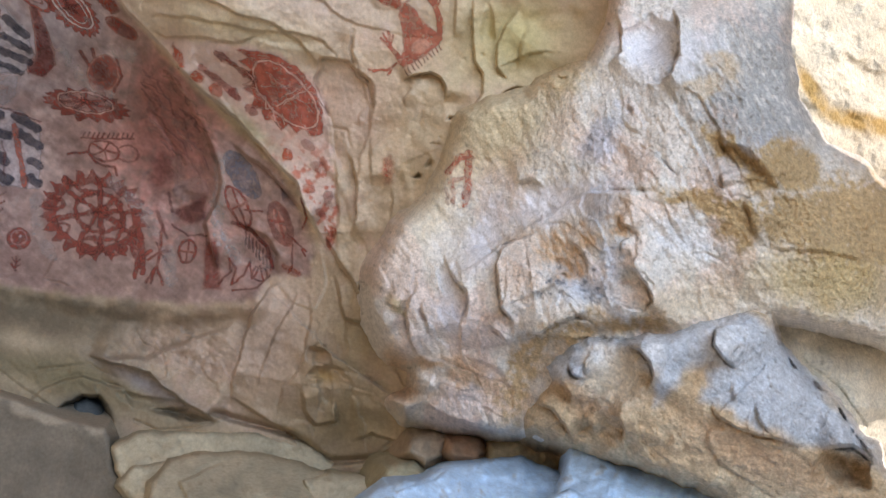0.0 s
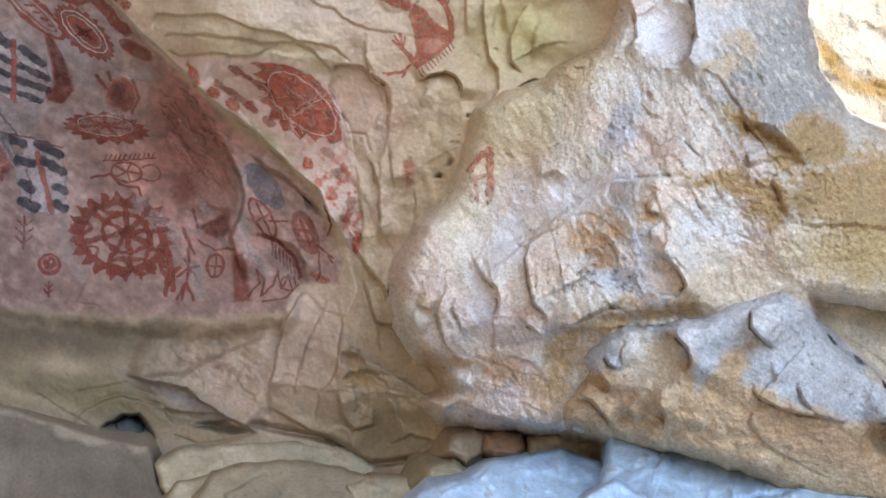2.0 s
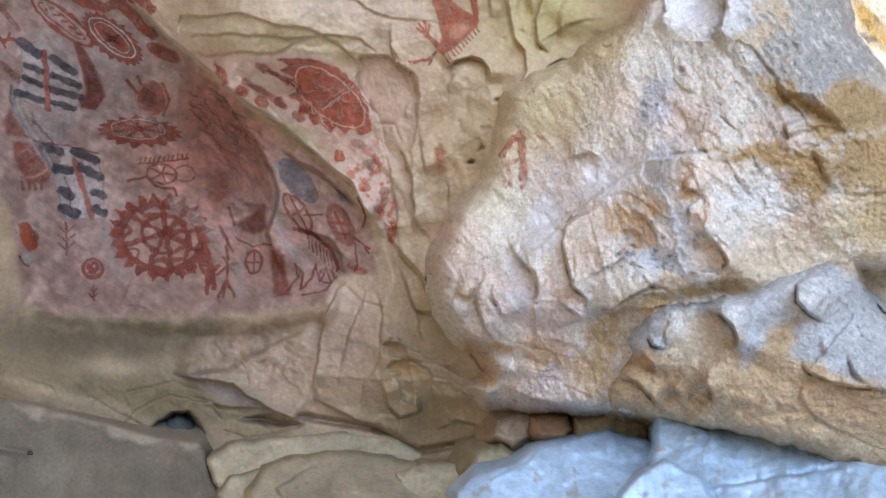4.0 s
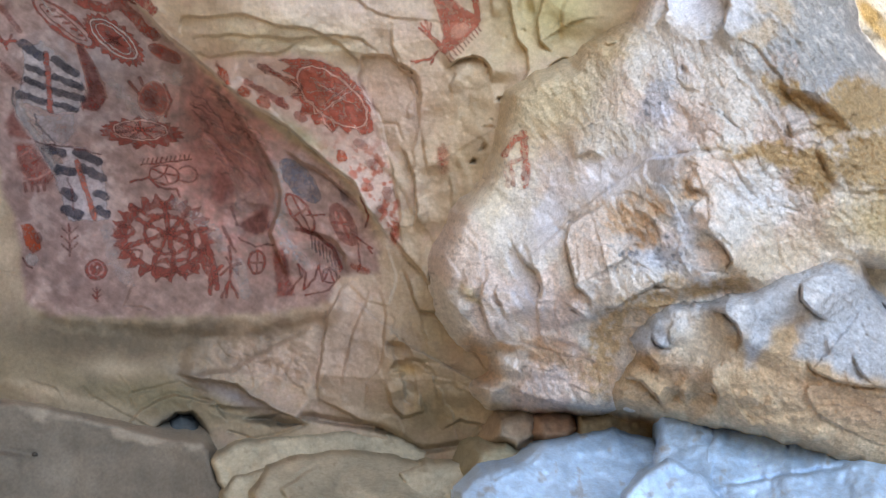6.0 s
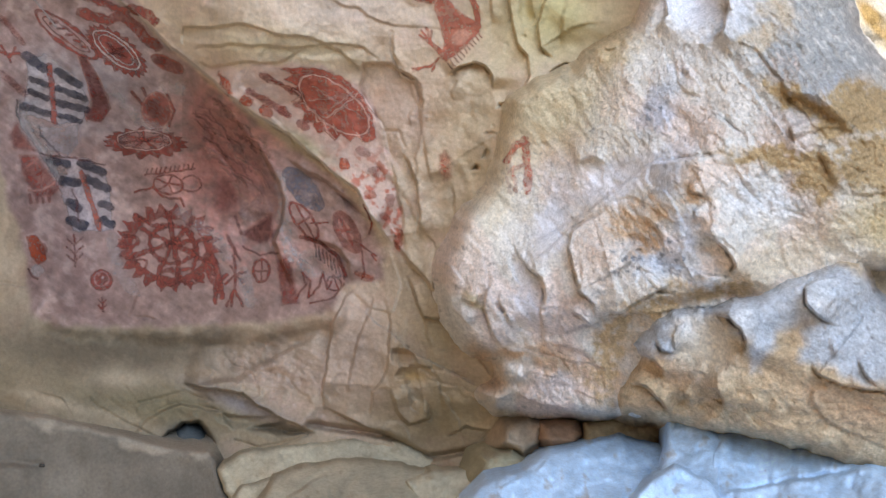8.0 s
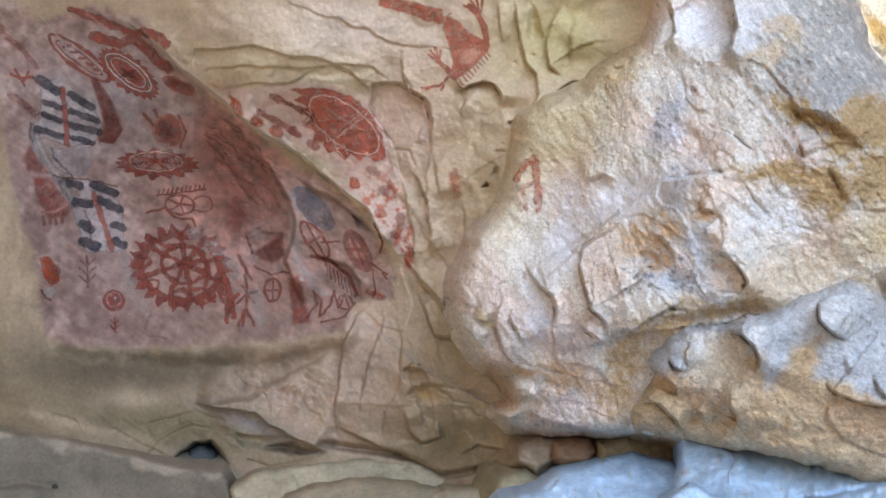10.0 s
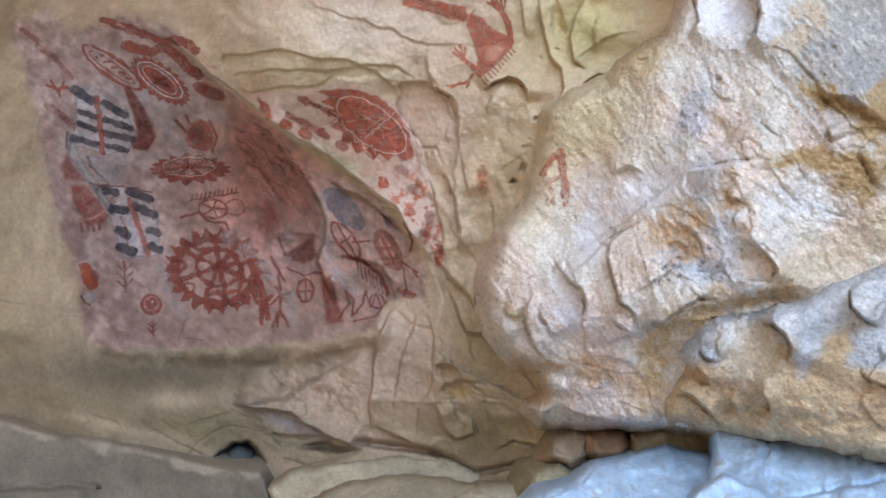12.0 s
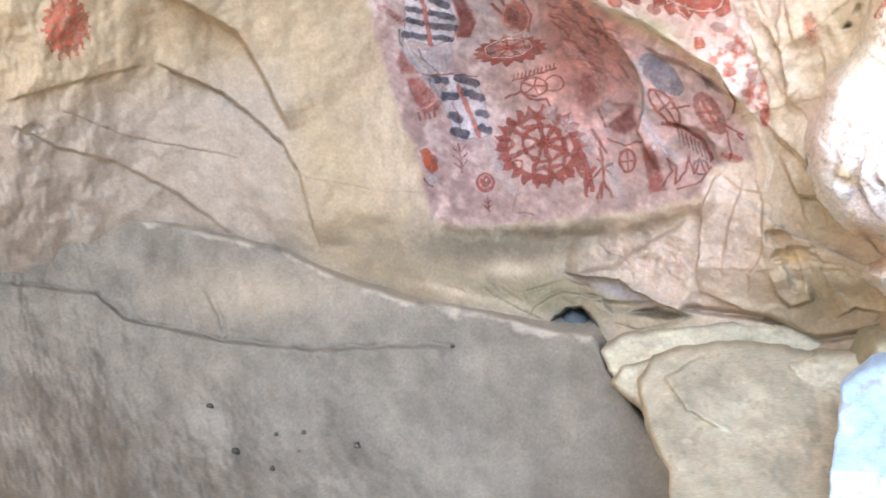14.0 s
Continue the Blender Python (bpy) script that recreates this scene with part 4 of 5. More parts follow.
def rear_place(a, z):
    """An added wall out of view, bending round behind the stand to block light."""
    x = -3.6 + 3.2 * a ** 2
    y = 1.2 - 3.2 * np.sin(a * 1.5)
    r = 0.18 * fbm(a * 300, z * 100, 90, 4, 97)
    return np.stack([x + r, y - r, z], -1)


rear = shell("wall_rear_block", np.linspace(0, 1, 80), np.linspace(3.8, -0.4, 60), rear_place, SMOOTH_ROCK, TAN, 98)
rear.modifiers.new("thick", "SOLIDIFY").thickness = 0.5
rear.modifiers["thick"].offset = 0.0
tagged(rear, "unseen tan sandstone wall added to block light on the dark side", "cave wall", kind="structure")


def lump(name, centre, size, seed, label, base=CREAM):
    """A rounded rock mass, out of view, added to block light."""
    def fn(a, b):
        r = 1 + 0.14 * fbm(a * 70, b * 70, 60, 4, seed)
        n = np.stack([np.cos(a) * np.cos(b), np.sin(a) * np.cos(b), np.sin(b)], -1)
        n = np.sign(n) * np.abs(n) ** 0.7
        return np.array(centre) + n * np.array(size) * r[:, None]
    ob = shell(name, np.linspace(0, 2 * math.pi, 70), np.linspace(1.55, -1.55, 50), fn, GRITTY_ROCK, base, seed)
    return tagged(ob, label, "rock")


# Unseen masses added to keep the sun off wall, bulge and floor.
lump("hill_sun_block", (2.2, 4.3, 1.6), (1.5, 1.6, 2.6), 93, "unseen sandstone mass added behind the bulging rock to block sun")
lump("side_sun_block", (1.75, 0.4, 0.6), (0.35, 0.95, 2.8), 94, "unseen sandstone rock added beside the cave mouth to block sun")
lump("nose_sun_block", (1.72, 1.25, 1.2), (0.42, 0.67, 2.6), 99, "unseen upright sandstone rock added at the mouth to block sun")

def ground_place(x, y):
    r = np.hypot(x, y)
    z = -0.05 + 0.10 * fbm(x * 100, y * 100, 160, 4, 95) - 0.03 * np.maximum(r - 4, 0) ** 0.9
    return np.stack([x, y, z], -1)


span = np.concatenate([-np.geomspace(400, 6, 24), np.linspace(-5.5, 5.5, 60), np.geomspace(6, 400, 24)])
# Unseen ground, made pale to bounce light onto overhang and undersides.
ground = shell("ground", span, span, ground_place, SLAB_ROCK, (0.64, 0.56, 0.44), 96)
tagged(ground, "unseen dry sandy ground of the hillside, pale to bounce light", "ground", kind="structure")

# ---- rock paintings: thin skins of pigment that follow the wall ----
def paint_material(name, worn):
    m = bpy.data.materials.new(name)
    m.use_nodes = True
    n, l = m.node_tree.nodes, m.node_tree.links
    p = n["Principled BSDF"]
    p.inputs["Roughness"].default_value = 0.9
    p.inputs["Specular IOR Level"].default_value = 0.2
    a = n.new("ShaderNodeAttribute")
    a.attribute_name = "surface_tone"
    g = n.new("ShaderNodeNewGeometry")
    t = n.new("ShaderNodeTexNoise")
    t.inputs["Scale"].default_value = 55
    t.inputs["Detail"].default_value = 6
    t.inputs["Roughness"].default_value = 0.7
    l.new(g.outputs["Position"], t.inputs["Vector"])
    r = n.new("ShaderNodeMapRange")
    r.inputs["From Min"].default_value, r.inputs["From Max"].default_value = 0.30, 0.62
    r.inputs["To Min"].default_value, r.inputs["To Max"].default_value = worn, 1.0
    l.new(t.outputs["Fac"], r.inputs["Value"])
    k = n.new("ShaderNodeMath")
    k.operation = "MULTIPLY"
    l.new(a.outputs["Alpha"], k.inputs[0])
    l.new(r.outputs["Result"], k.inputs[1])
    l.new(k.outputs["Value"], p.inputs["Alpha"])
    l.new(a.outputs["Color"], p.inputs["Base Color"])
    return m


PAINT = paint_material("mineral pigment", 0.55)
FADED = paint_material("faded pigment", 0.1)
RED = (0.36, 0.105, 0.08)
MAROON = (0.22, 0.06, 0.05)
BRIGHT = (0.50, 0.12, 0.06)
CHALK = (0.72, 0.66, 0.64)
BLACK = (0.085, 0.08, 0.10)
SLATE = (0.24, 0.225, 0.26)
BLUSH = (0.62, 0.36, 0.30)


def line(pts, w, colour=RED, strength=0.82):
    def draw(u, v):
        return smooth(w + 1.3, w - 1.3, line_distance(u, v, pts)[0]) * strength, colour
    return draw, pts, w


def oval(cu, cv, ru, rv, turn=0, colour=RED, strength=0.82, ring=None, teeth=0, tooth=0.0, arc=None, hole=0.0):
    """A filled oval, or a ring of half-width ring; teeth stand on its rim."""
    def draw(u, v):
        c, s = math.cos(radians(turn)), math.sin(radians(turn))
        x, y = (u - cu) * c + (v - cv) * s, -(u - cu) * s + (v - cv) * c
        q = np.hypot(x / ru, y / rv)
        a = np.arctan2(y / rv, x / ru)
        size = np.hypot(x, y) / np.maximum(q, 1e-6)
        gap = (q - 1) * size
        if teeth:
            k = (a / (2 * math.pi) * teeth) % 1.0
            gap = gap - tooth * (1 - np.abs(2 * k - 1))
        mask = smooth(1.3, -1.3, gap) if ring is None else smooth(ring + 1.3, ring - 1.3, np.abs(gap))
        if hole:
            mask = mask * smooth(hole - 0.02, hole + 0.02, q)
        if arc:
            mask = mask * (np.abs((np.degrees(a) - arc[0] + 180) % 360 - 180) < arc[1])
        return mask * strength, colour
    big = max(ru, rv) + tooth
    return draw, [(cu - big, cv - big), (cu + big, cv + big)], ring or 0


def blob(pts, colour=RED, strength=0.82, soft=1.6):
    def draw(u, v):
        return smooth(-soft, soft, inside(u, v, pts)) * strength, colour
    return draw, pts, 0


def on_lattice(us_, vs_, D_):
    def depth(u, v):
        i = np.clip(np.searchsorted(us_, u) - 1, 0, len(us_) - 2)
        j = np.clip(np.searchsorted(vs_, v) - 1, 0, len(vs_) - 2)
        a = (u - us_[i]) / (us_[i + 1] - us_[i])
        b = (v - vs_[j]) / (vs_[j + 1] - vs_[j])
        return (D_[j, i] * (1 - a) * (1 - b) + D_[j, i + 1] * a * (1 - b) + D_[j + 1, i] * (1 - a) * b + D_[j + 1, i + 1] * a * b)
    return depth


on_wall = on_lattice(WALL_US, WALL_VS, WALL_D)
on_bulge = on_lattice(*on_bulge_grid)


def painting(name, strokes, label, depth=None, material=None, shake=2.2, seed=0, group="", parts=None, lift=0.003):
    if parts:
        # one skin a part, each laid a hair above the one before
        whole = new(name)
        first = strokes[0][1]
        cu, cv = sum(p[0] for p in first) / len(first), sum(p[1] for p in first) / len(first)
        at = place(cu, cv, (depth or on_wall)(np.array([cu]), np.array([cv]))[0])
        whole.location = at
        for k, (title, stroke) in enumerate(zip(parts, strokes)):
            ob = painting(title, [stroke], "", depth, material, shake, seed, "", None, 0.003 + 0.0004 * k)
            ob.parent = whole
            ob.matrix_parent_inverse = Matrix.Translation(Vector(at)).inverted()
            for key in ("category",):
                del ob[key]
        return tagged(whole, label, "rock painting", group)
    pts = [p for s in strokes for p in s[1]]
    w = max(s[2] for s in strokes) + 8
    U_, V_, F_ = lattice(np.arange(min(p[0] for p in pts) - w, max(p[0] for p in pts) + w, 1.25),
                         np.arange(min(p[1] for p in pts) - w, max(p[1] for p in pts) + w, 1.25))
    uu = U_ + shake * fbm(U_, V_, 16, 3, 300 + seed)
    vv = V_ + shake * fbm(U_, V_, 16, 3, 330 + seed)
    c = np.zeros((len(U_), 3))
    alpha = np.zeros(len(U_))
    for draw, _, _ in strokes:
        a, colour = draw(uu, vv)
        c = np.where((alpha < 0.02)[:, None] & (a > 0)[:, None], np.array(colour), c)
        c += (np.array(colour) - c) * a[:, None]
        alpha = np.maximum(alpha, a)
    c *= (1 + 0.35 * fbm(U_, V_, 30, 3, 360 + seed))[:, None]
    alpha *= 0.92 + 0.3 * fbm(U_, V_, 22, 3, 390 + seed)
    live = (alpha[F_] > 0.03).any(1)
    F_ = F_[live]
    used = np.zeros(len(U_), bool)
    used[F_.ravel()] = True
    index = np.cumsum(used) - 1
    d = (depth or on_wall)(U_[used], V_[used]) - lift
    rgba = np.concatenate([c[used], np.clip(alpha[used], 0, 1)[:, None]], 1)
    ob = link_mesh(name, place(U_[used], V_[used], d), index[F_], material or PAINT, rgba)
    return tagged(ob, label, "rock painting", group)


def spokes(cu, cv, ru, rv, r0, n, w, turn=0.0, colour=RED):
    out = []
    for k in range(n):
        a = radians(turn + 360 * k / n)
        out.append(line([(cu + r0 * ru * math.cos(a), cv + r0 * rv * math.sin(a)), (cu + ru * math.cos(a), cv + rv * math.sin(a))], w, colour))
    return out


painting("toothed_wheel", [oval(309, 458, 77, 61, 10, RED, 0.88, teeth=22, tooth=19, hole=0.84), oval(316, 452, 40, 33, 10, RED, 0.85, ring=4.2), oval(318, 450, 13, 11, 0, RED, 0.85)]
         + [line(p, 4.4, RED, 0.85) for p in ([(318, 450), (308, 396)], [(322, 448), (352, 404)], [(326, 450), (384, 440)], [(324, 454), (378, 482)], [(320, 456), (330, 518)],
                                              [(314, 454), (286, 512)], [(310, 452), (236, 476)], [(310, 448), (262, 426)], [(300, 425), (250, 404)], [(350, 434), (360, 466), (352, 494)])]
         + [oval(262, 487, 10, 9, 0, RED, 0.8, ring=2.4), oval(240, 448, 15, 9, 0, RED, 0.8, ring=4), oval(344, 508, 18, 12, 10, RED, 0.8, ring=3), oval(310, 510, 16, 12, 0, RED, 0.8, ring=4),
            line([(385, 470), (396, 500), (404, 545)], 5)],
         "large brick-red wheel with toothed rim and spokes on rock", seed=1, shake=5.0,
         parts=["toothed_rim", "inner_ring", "hub"] + ["spoke"] * 10 + ["eyelet", "loop", "loop", "loop", "tail"])
painting("small_disc", [oval(191, 516, 20, 19), oval(191, 514, 13, 12, colour=CHALK, strength=0.35, ring=1.2), oval(193, 512, 2.5, 2.5, colour=CHALK),
                        oval(181, 520, 2.5, 2.5, colour=BLUSH), oval(199, 523, 2.5, 2.5, colour=BLUSH), oval(186, 506, 2.2, 2.2, colour=BLUSH)],
         "small round red disc with pale dots painted on rock", seed=2)
painting("barbed_sprig", [line([(192, 548), (194, 572)], 1.8), line([(186, 550), (192, 558), (199, 551)], 1.6), line([(186, 560), (193, 568), (200, 560)], 1.6)],
         "tiny faded red sprig with barbs under a disc", material=FADED, seed=3)
painting("chevron_arrow", [line([(143, 436), (145, 492)], 2)] + [line([(130, y - 12), (144, y), (158, y - 14)], 1.7) for y in (455, 470, 484)],
         "faded red upright arrow with three chevrons on rock", material=FADED, seed=4)
painting("orange_creature", [blob([(58, 440), (74, 436), (92, 458), (94, 480), (80, 490), (66, 474)], (0.55, 0.11, 0.04)), oval(88, 462, 8, 10, colour=MAROON, strength=0.6),
                             oval(78, 500, 12, 12, colour=CHALK, strength=0.5), line([(62, 498), (68, 508), (78, 514)], 2, MAROON)],
         "orange-red blot over a pale spot at the panel edge", seed=5)
stripes_low = [blob([(98, 298), (160, 300), (195, 318), (204, 350), (212, 428), (140, 430), (126, 380), (110, 335)], (0.66, 0.59, 0.60), 0.8, 4)]
for a, b, w_ in (((100, 304), (130, 312), 7.5), ((155, 310), (192, 326), 8), ((122, 341), (147, 344), 8), ((166, 338), (200, 354), 8), ((135, 380), (150, 388), 8),
                 ((192, 381), (207, 388), 7), ((137, 412), (160, 420), 9), ((194, 410), (208, 418), 8)):
    stripes_low.append(line([a, b], w_, BLACK, 0.85))
stripes_low += [line([(154, 326), (168, 365), (178, 395), (188, 424)], 5, (0.48, 0.15, 0.10)), line([(84, 294), (140, 300), (196, 313)], 1.5, MAROON), line([(140, 356), (148, 385), (150, 410)], 1.6, MAROON, 0.6)]
painting("striped_figure", stripes_low, "black and white banded figure with a red centre line", seed=6, group="banded figures", shake=3.5, parts=["body"] + ["band"] * 8 + ["spine", "outline", "stroke"])
stripes_up = [blob([(58, 130), (92, 118), (130, 148), (155, 172), (168, 200), (156, 236), (118, 242), (48, 222), (60, 170)], (0.66, 0.61, 0.63), 0.85, 4),
              blob([(44, 200), (58, 208), (62, 235), (92, 282), (124, 340), (116, 350), (76, 288), (46, 245)], (0.63, 0.59, 0.58), 0.6, 5)]
for a, b, w_ in (((56, 121), (88, 143), 8), ((112, 148), (150, 172), 7), ((66, 162), (95, 173), 5.5), ((112, 178), (160, 196), 5.5), ((64, 184), (94, 196), 5.5), ((112, 203), (164, 216), 6),
                 ((52, 210), (98, 224), 6), ((116, 226), (152, 236), 5.5)):
    stripes_up.append(line([a, b], w_, BLACK, 0.82))
stripes_up += [line([(98, 138), (103, 185), (108, 238)], 5, (0.40, 0.12, 0.09)), blob([(78, 246), (150, 242), (152, 275), (132, 300), (100, 288)], (0.56, 0.51, 0.52), 0.6, 5),
               line([(80, 245), (84, 262), (105, 282), (118, 298)], 1.6, BLACK, 0.6)]
painting("striped_figure", stripes_up, "larger banded figure, black bars across white, red line", seed=7, group="banded figures", shake=3.5, parts=["body", "limb"] + ["band"] * 8 + ["spine", "foot", "outline"])
painting("pale_border", [line([(42, 200), (40, 220), (52, 248), (80, 286), (102, 322), (122, 352)], 1.8, (0.24, 0.20, 0.19), 0.75), line([(60, 10), (90, 45), (110, 70)], 2, CHALK, 0.5)],
         "thin dark line edging the pale curved limb", seed=41, parts=["line", "stroke"])
painting("curved_band", [blob([(150, 122), (160, 120), (180, 150), (198, 190), (205, 214), (190, 238), (164, 234), (160, 222), (174, 205), (166, 172)], MAROON),
                         line([(150, 122), (166, 172), (174, 205), (160, 222), (165, 236)], 1.2, BLUSH, 0.8), line([(160, 120), (180, 150), (200, 190), (206, 214)], 1.2, BLUSH, 0.7)],
         "dark red curved band with pale outline on rock", seed=8)
painting("round_shape", [oval(287, 216, 27, 33, 0, BLUSH, 0.8), oval(287, 216, 24, 30, 0, RED), oval(282, 212, 13, 18, 0, MAROON, 0.7), line([(305, 185), (318, 215), (308, 245)], 2.5, RED),
                         line([(244, 185), (262, 205)], 3, RED), line([(262, 176), (268, 190)], 3, RED)], "dark red rounded shape with pale rim on rock", seed=9)
painting("flat_wheel", [oval(268, 273, 66, 21, 2, RED, 0.9, teeth=17, tooth=10), oval(265, 269, 45, 15, 2, (0.58, 0.40, 0.36), 0.6), oval(265, 269, 47, 17, 2, (0.70, 0.50, 0.44), 0.85, ring=1.9)]
         + spokes(265, 269, 44, 15, 0.0, 7, 2.2, 10) + [oval(265, 268, 9, 4, 0, RED)], "flattened red wheel with pale inner ring on rock", seed=10, shake=3.0, parts=["disc", "field", "ring"] + ["spoke"] * 7 + ["hub"])
painting("small_spoked_wheel", [oval(308, 346, 26, 17, 8, ring=2)] + spokes(308, 346, 26, 17, 0, 5, 1.8) + [line([(250, 360), (282, 352), (298, 368), (330, 372), (336, 384)], 2.2)]
         + [line([(268, 330), (355, 318)], 1.6)] + [line([(270 + 8 * k, 328 - k), (272 + 8 * k, 320 - k)], 1.5) for k in range(11)] + [oval(348, 345, 18, 14, ring=1.8, strength=0.6)],
         "small red spoked wheel with a comb line above", seed=11)
painting("long_oval", [oval(128, 84, 66, 17, 37, RED, 0.9, ring=4), oval(128, 84, 50, 9, 37, RED, 0.7, ring=2.5)] + [line([(100 + 14 * k, 64 + 10 * k), (112 + 13 * k, 62 + 11 * k)], 2.5) for k in range(5)],
         "long slanted red oval with inner markings on rock", seed=12)
painting("ringed_wheel", [oval(216, 112, 60, 25, 38, RED, 0.9, teeth=22, tooth=7), oval(216, 110, 50, 19, 38, CHALK, 0.75, ring=2), oval(216, 110, 38, 13, 38, CHALK, 0.6, ring=1.8),
                          blob([(200, 98), (214, 106), (232, 104), (222, 113), (234, 124), (216, 117), (200, 120), (208, 110)], MAROON)], "slanted red wheel with pale rings and star", seed=13, parts=["disc", "ring", "ring", "star"])
painting("swimming_form", [line([(112, -4), (168, 18), (226, 42)], 6.5, RED), line([(152, 44), (176, 52), (202, 58), (224, 50)], 9, RED), line([(224, 46), (240, 36), (262, 42), (284, 58)], 8, RED),
                           line([(232, 54), (254, 72), (268, 92), (290, 104)], 9, RED), line([(160, 8), (210, 30)], 2.5, MAROON, 0.7), line([(140, 4), (170, 26)], 2, BLUSH, 0.6)],
         "long red swimming form with forked tail", seed=14, shake=4.0)
painting("eye_shape", [oval(306, 134, 32, 12, 24, RED), oval(306, 133, 22, 7, 24, MAROON, 0.7), oval(306, 134, 30, 11, 24, BLUSH, 0.6, ring=1.2)], "small dark red eye shape under the overhang", seed=15)
painting("half_wheel", [blob([(46, 296), (76, 298), (98, 326), (118, 354), (104, 366), (76, 372), (60, 345), (50, 318)], RED, 0.75, 5), line([(62, 358), (88, 358), (110, 342)], 2, BLUSH, 0.8),
                        line([(60, 316), (72, 308), (84, 318)], 1.6, BLUSH, 0.6), blob([(28, 262), (42, 238), (58, 268), (78, 290), (40, 286)], RED, 0.65, 5)]
         + [line([(64 + 11 * k, 366 - k), (66 + 11 * k, 380 - k)], 3, RED, 0.6) for k in range(4)], "red half wheel fading at the panel edge", seed=16)
painting("small_lizard", [line([(6, 112), (22, 120), (46, 118)], 3), line([(14, 104), (24, 120), (30, 132)], 2.6), line([(38, 108), (30, 124)], 2.4)], "small red lizard with spread limbs", seed=17)
painting("streak_mark", [line([(4, 148), (30, 165), (56, 190)], 6, RED, 0.6), line([(-10, 40), (22, 62), (52, 100)], 5, RED, 0.6), line([(-38, 8), (-10, 30)], 5, RED, 0.6)], "faded red streaks at the panel edge",
         material=FADED, seed=18, parts=["streak"] * 3)
rng = random.Random(8)
fan = [blob([(340, 165), (385, 185), (435, 240), (484, 305), (504, 350), (500, 400), (470, 420), (440, 385), (405, 420), (362, 350), (345, 260)], (0.40, 0.16, 0.13), 0.5, 34),
       blob([(405, 330), (432, 345), (428, 385), (402, 395), (388, 360)], MAROON, 0.35, 10)]
for k in range(26):
    x, y = 350 + rng.random() * 100, 175 + rng.random() * 170
    x += max(0, y - 230) * 0.35
    r = 22 + 34 * rng.random()
    fan.append(line([(x, y), (x + 0.75 * r, y + 0.45 * r), (x + 1.1 * r, y + 1.0 * r)], 0.9 + 1.2 * rng.random(), MAROON if k % 3 else BLUSH, 0.42))
painting("dark_fan", fan, "broad dark red wash with fine strokes in the hollow", seed=19, shake=5, parts=["wash", "blot"] + ["stroke"] * 26)
painting("wine_patch", [blob([(438, 432), (470, 412), (490, 394), (495, 440), (470, 452)], MAROON, 0.65, 4), line([(440, 455), (470, 470), (500, 465)], 2, MAROON, 0.7), line([(412, 436), (425, 462), (436, 478)], 3, MAROON, 0.6),
                        line([(425, 400), (438, 432)], 2.5, MAROON, 0.6), oval(462, 390, 30, 20, -20, (0.60, 0.45, 0.42), 0.55)],
         "small wine-red triangular patch on rock", seed=20, shake=4)
painting("smudge_cluster", [line([(62, 212), (86, 268), (122, 332)], 9, CHALK, 0.45), line([(212, 186), (262, 240), (300, 250)], 8, CHALK, 0.4), line([(330, 395), (392, 440), (410, 470)], 11, CHALK, 0.4),
                          line([(440, 350), (470, 385), (486, 380)], 18, BLUSH, 0.45), line([(210, 440), (220, 500), (250, 540)], 9, CHALK, 0.35), line([(440, 500), (452, 550)], 11, CHALK, 0.4),
                          line([(505, 330), (512, 400), (520, 460), (560, 500)], 10, CHALK, 0.45), line([(560, 470), (600, 500)], 16, CHALK, 0.3), line([(300, 175), (330, 180)], 9, CHALK, 0.4)],
         "chalky pale smudges rubbed between the paintings", material=FADED, seed=40, shake=9, parts=["smudge"] * 9)
# lower right of the panel
painting("branched_sprig", [line([(380, 478), (390, 500), (392, 555)], 4), line([(378, 505), (392, 525), (412, 505)], 3.4), line([(392, 540), (402, 520)], 3)], "red branching sprig beside the wheel", seed=21)
painting("stick_figure", [line([(424, 470), (428, 510), (420, 560)], 2.5), line([(410, 520), (428, 505), (444, 500)], 2.5), line([(412, 560), (426, 530), (440, 560)], 2.5), line([(418, 490), (440, 520)], 2)],
         "thin red stick shape with angled limbs", seed=22)
painting("seed_oval", [oval(473, 497, 14, 20, 0, ring=2.6), line([(473, 480), (473, 516)], 1.8), line([(462, 498), (484, 498)], 1.8)], "small red oval divided in four", seed=23)
painting("red_block", [blob([(500, 478), (520, 470), (532, 520), (540, 555), (510, 558), (506, 520)], RED, 0.75, 4)], "upright red block of paint with soft edges", seed=24)
painting("looped_scrawl", [line([(535, 545), (552, 520), (545, 500), (560, 515), (556, 545), (575, 525), (582, 500), (590, 530), (600, 505), (610, 530)], 2),
                           line([(560, 555), (600, 545), (620, 520)], 1.8, RED, 0.7), oval(602, 520, 14, 12, 20, MAROON, 0.7, ring=1.8)], "tangled thin red lines low on the panel", seed=25)
painting("feathered_arc", [line([(542, 437), (575, 446), (606, 470), (623, 505)], 3.6, MAROON, 0.9)] + [line([(566 + 7 * k, 448 + 5.5 * k), (570 + 7 * k, 472 + 5.5 * k)], 1.8, MAROON, 0.75) for k in range(8)],
         "dark red arc with hanging feather strokes", seed=26)
painting("split_wheel", [oval(548, 408, 38, 15, 54, ring=2.8), line([(532, 378), (564, 436)], 2), line([(536, 416), (562, 398)], 2.4), line([(560, 412), (590, 412)], 1.8)], "slanted red oval wheel with cross bars", seed=27)
painting("crossed_wheel", [oval(624, 428, 42, 20, 62, RED, 0.6), oval(622, 426, 26, 9, 62, BLUSH, 0.85), line([(604, 424), (642, 428)], 3), line([(612, 404), (634, 450)], 2.6), line([(636, 442), (676, 470)], 1.8),
                           line([(650, 460), (655, 498), (650, 512)], 1.6), line([(668, 468), (676, 478)], 1.8), line([(652, 380), (668, 410), (662, 430)], 2)], "slanted red wheel with thin trailing lines", seed=28)
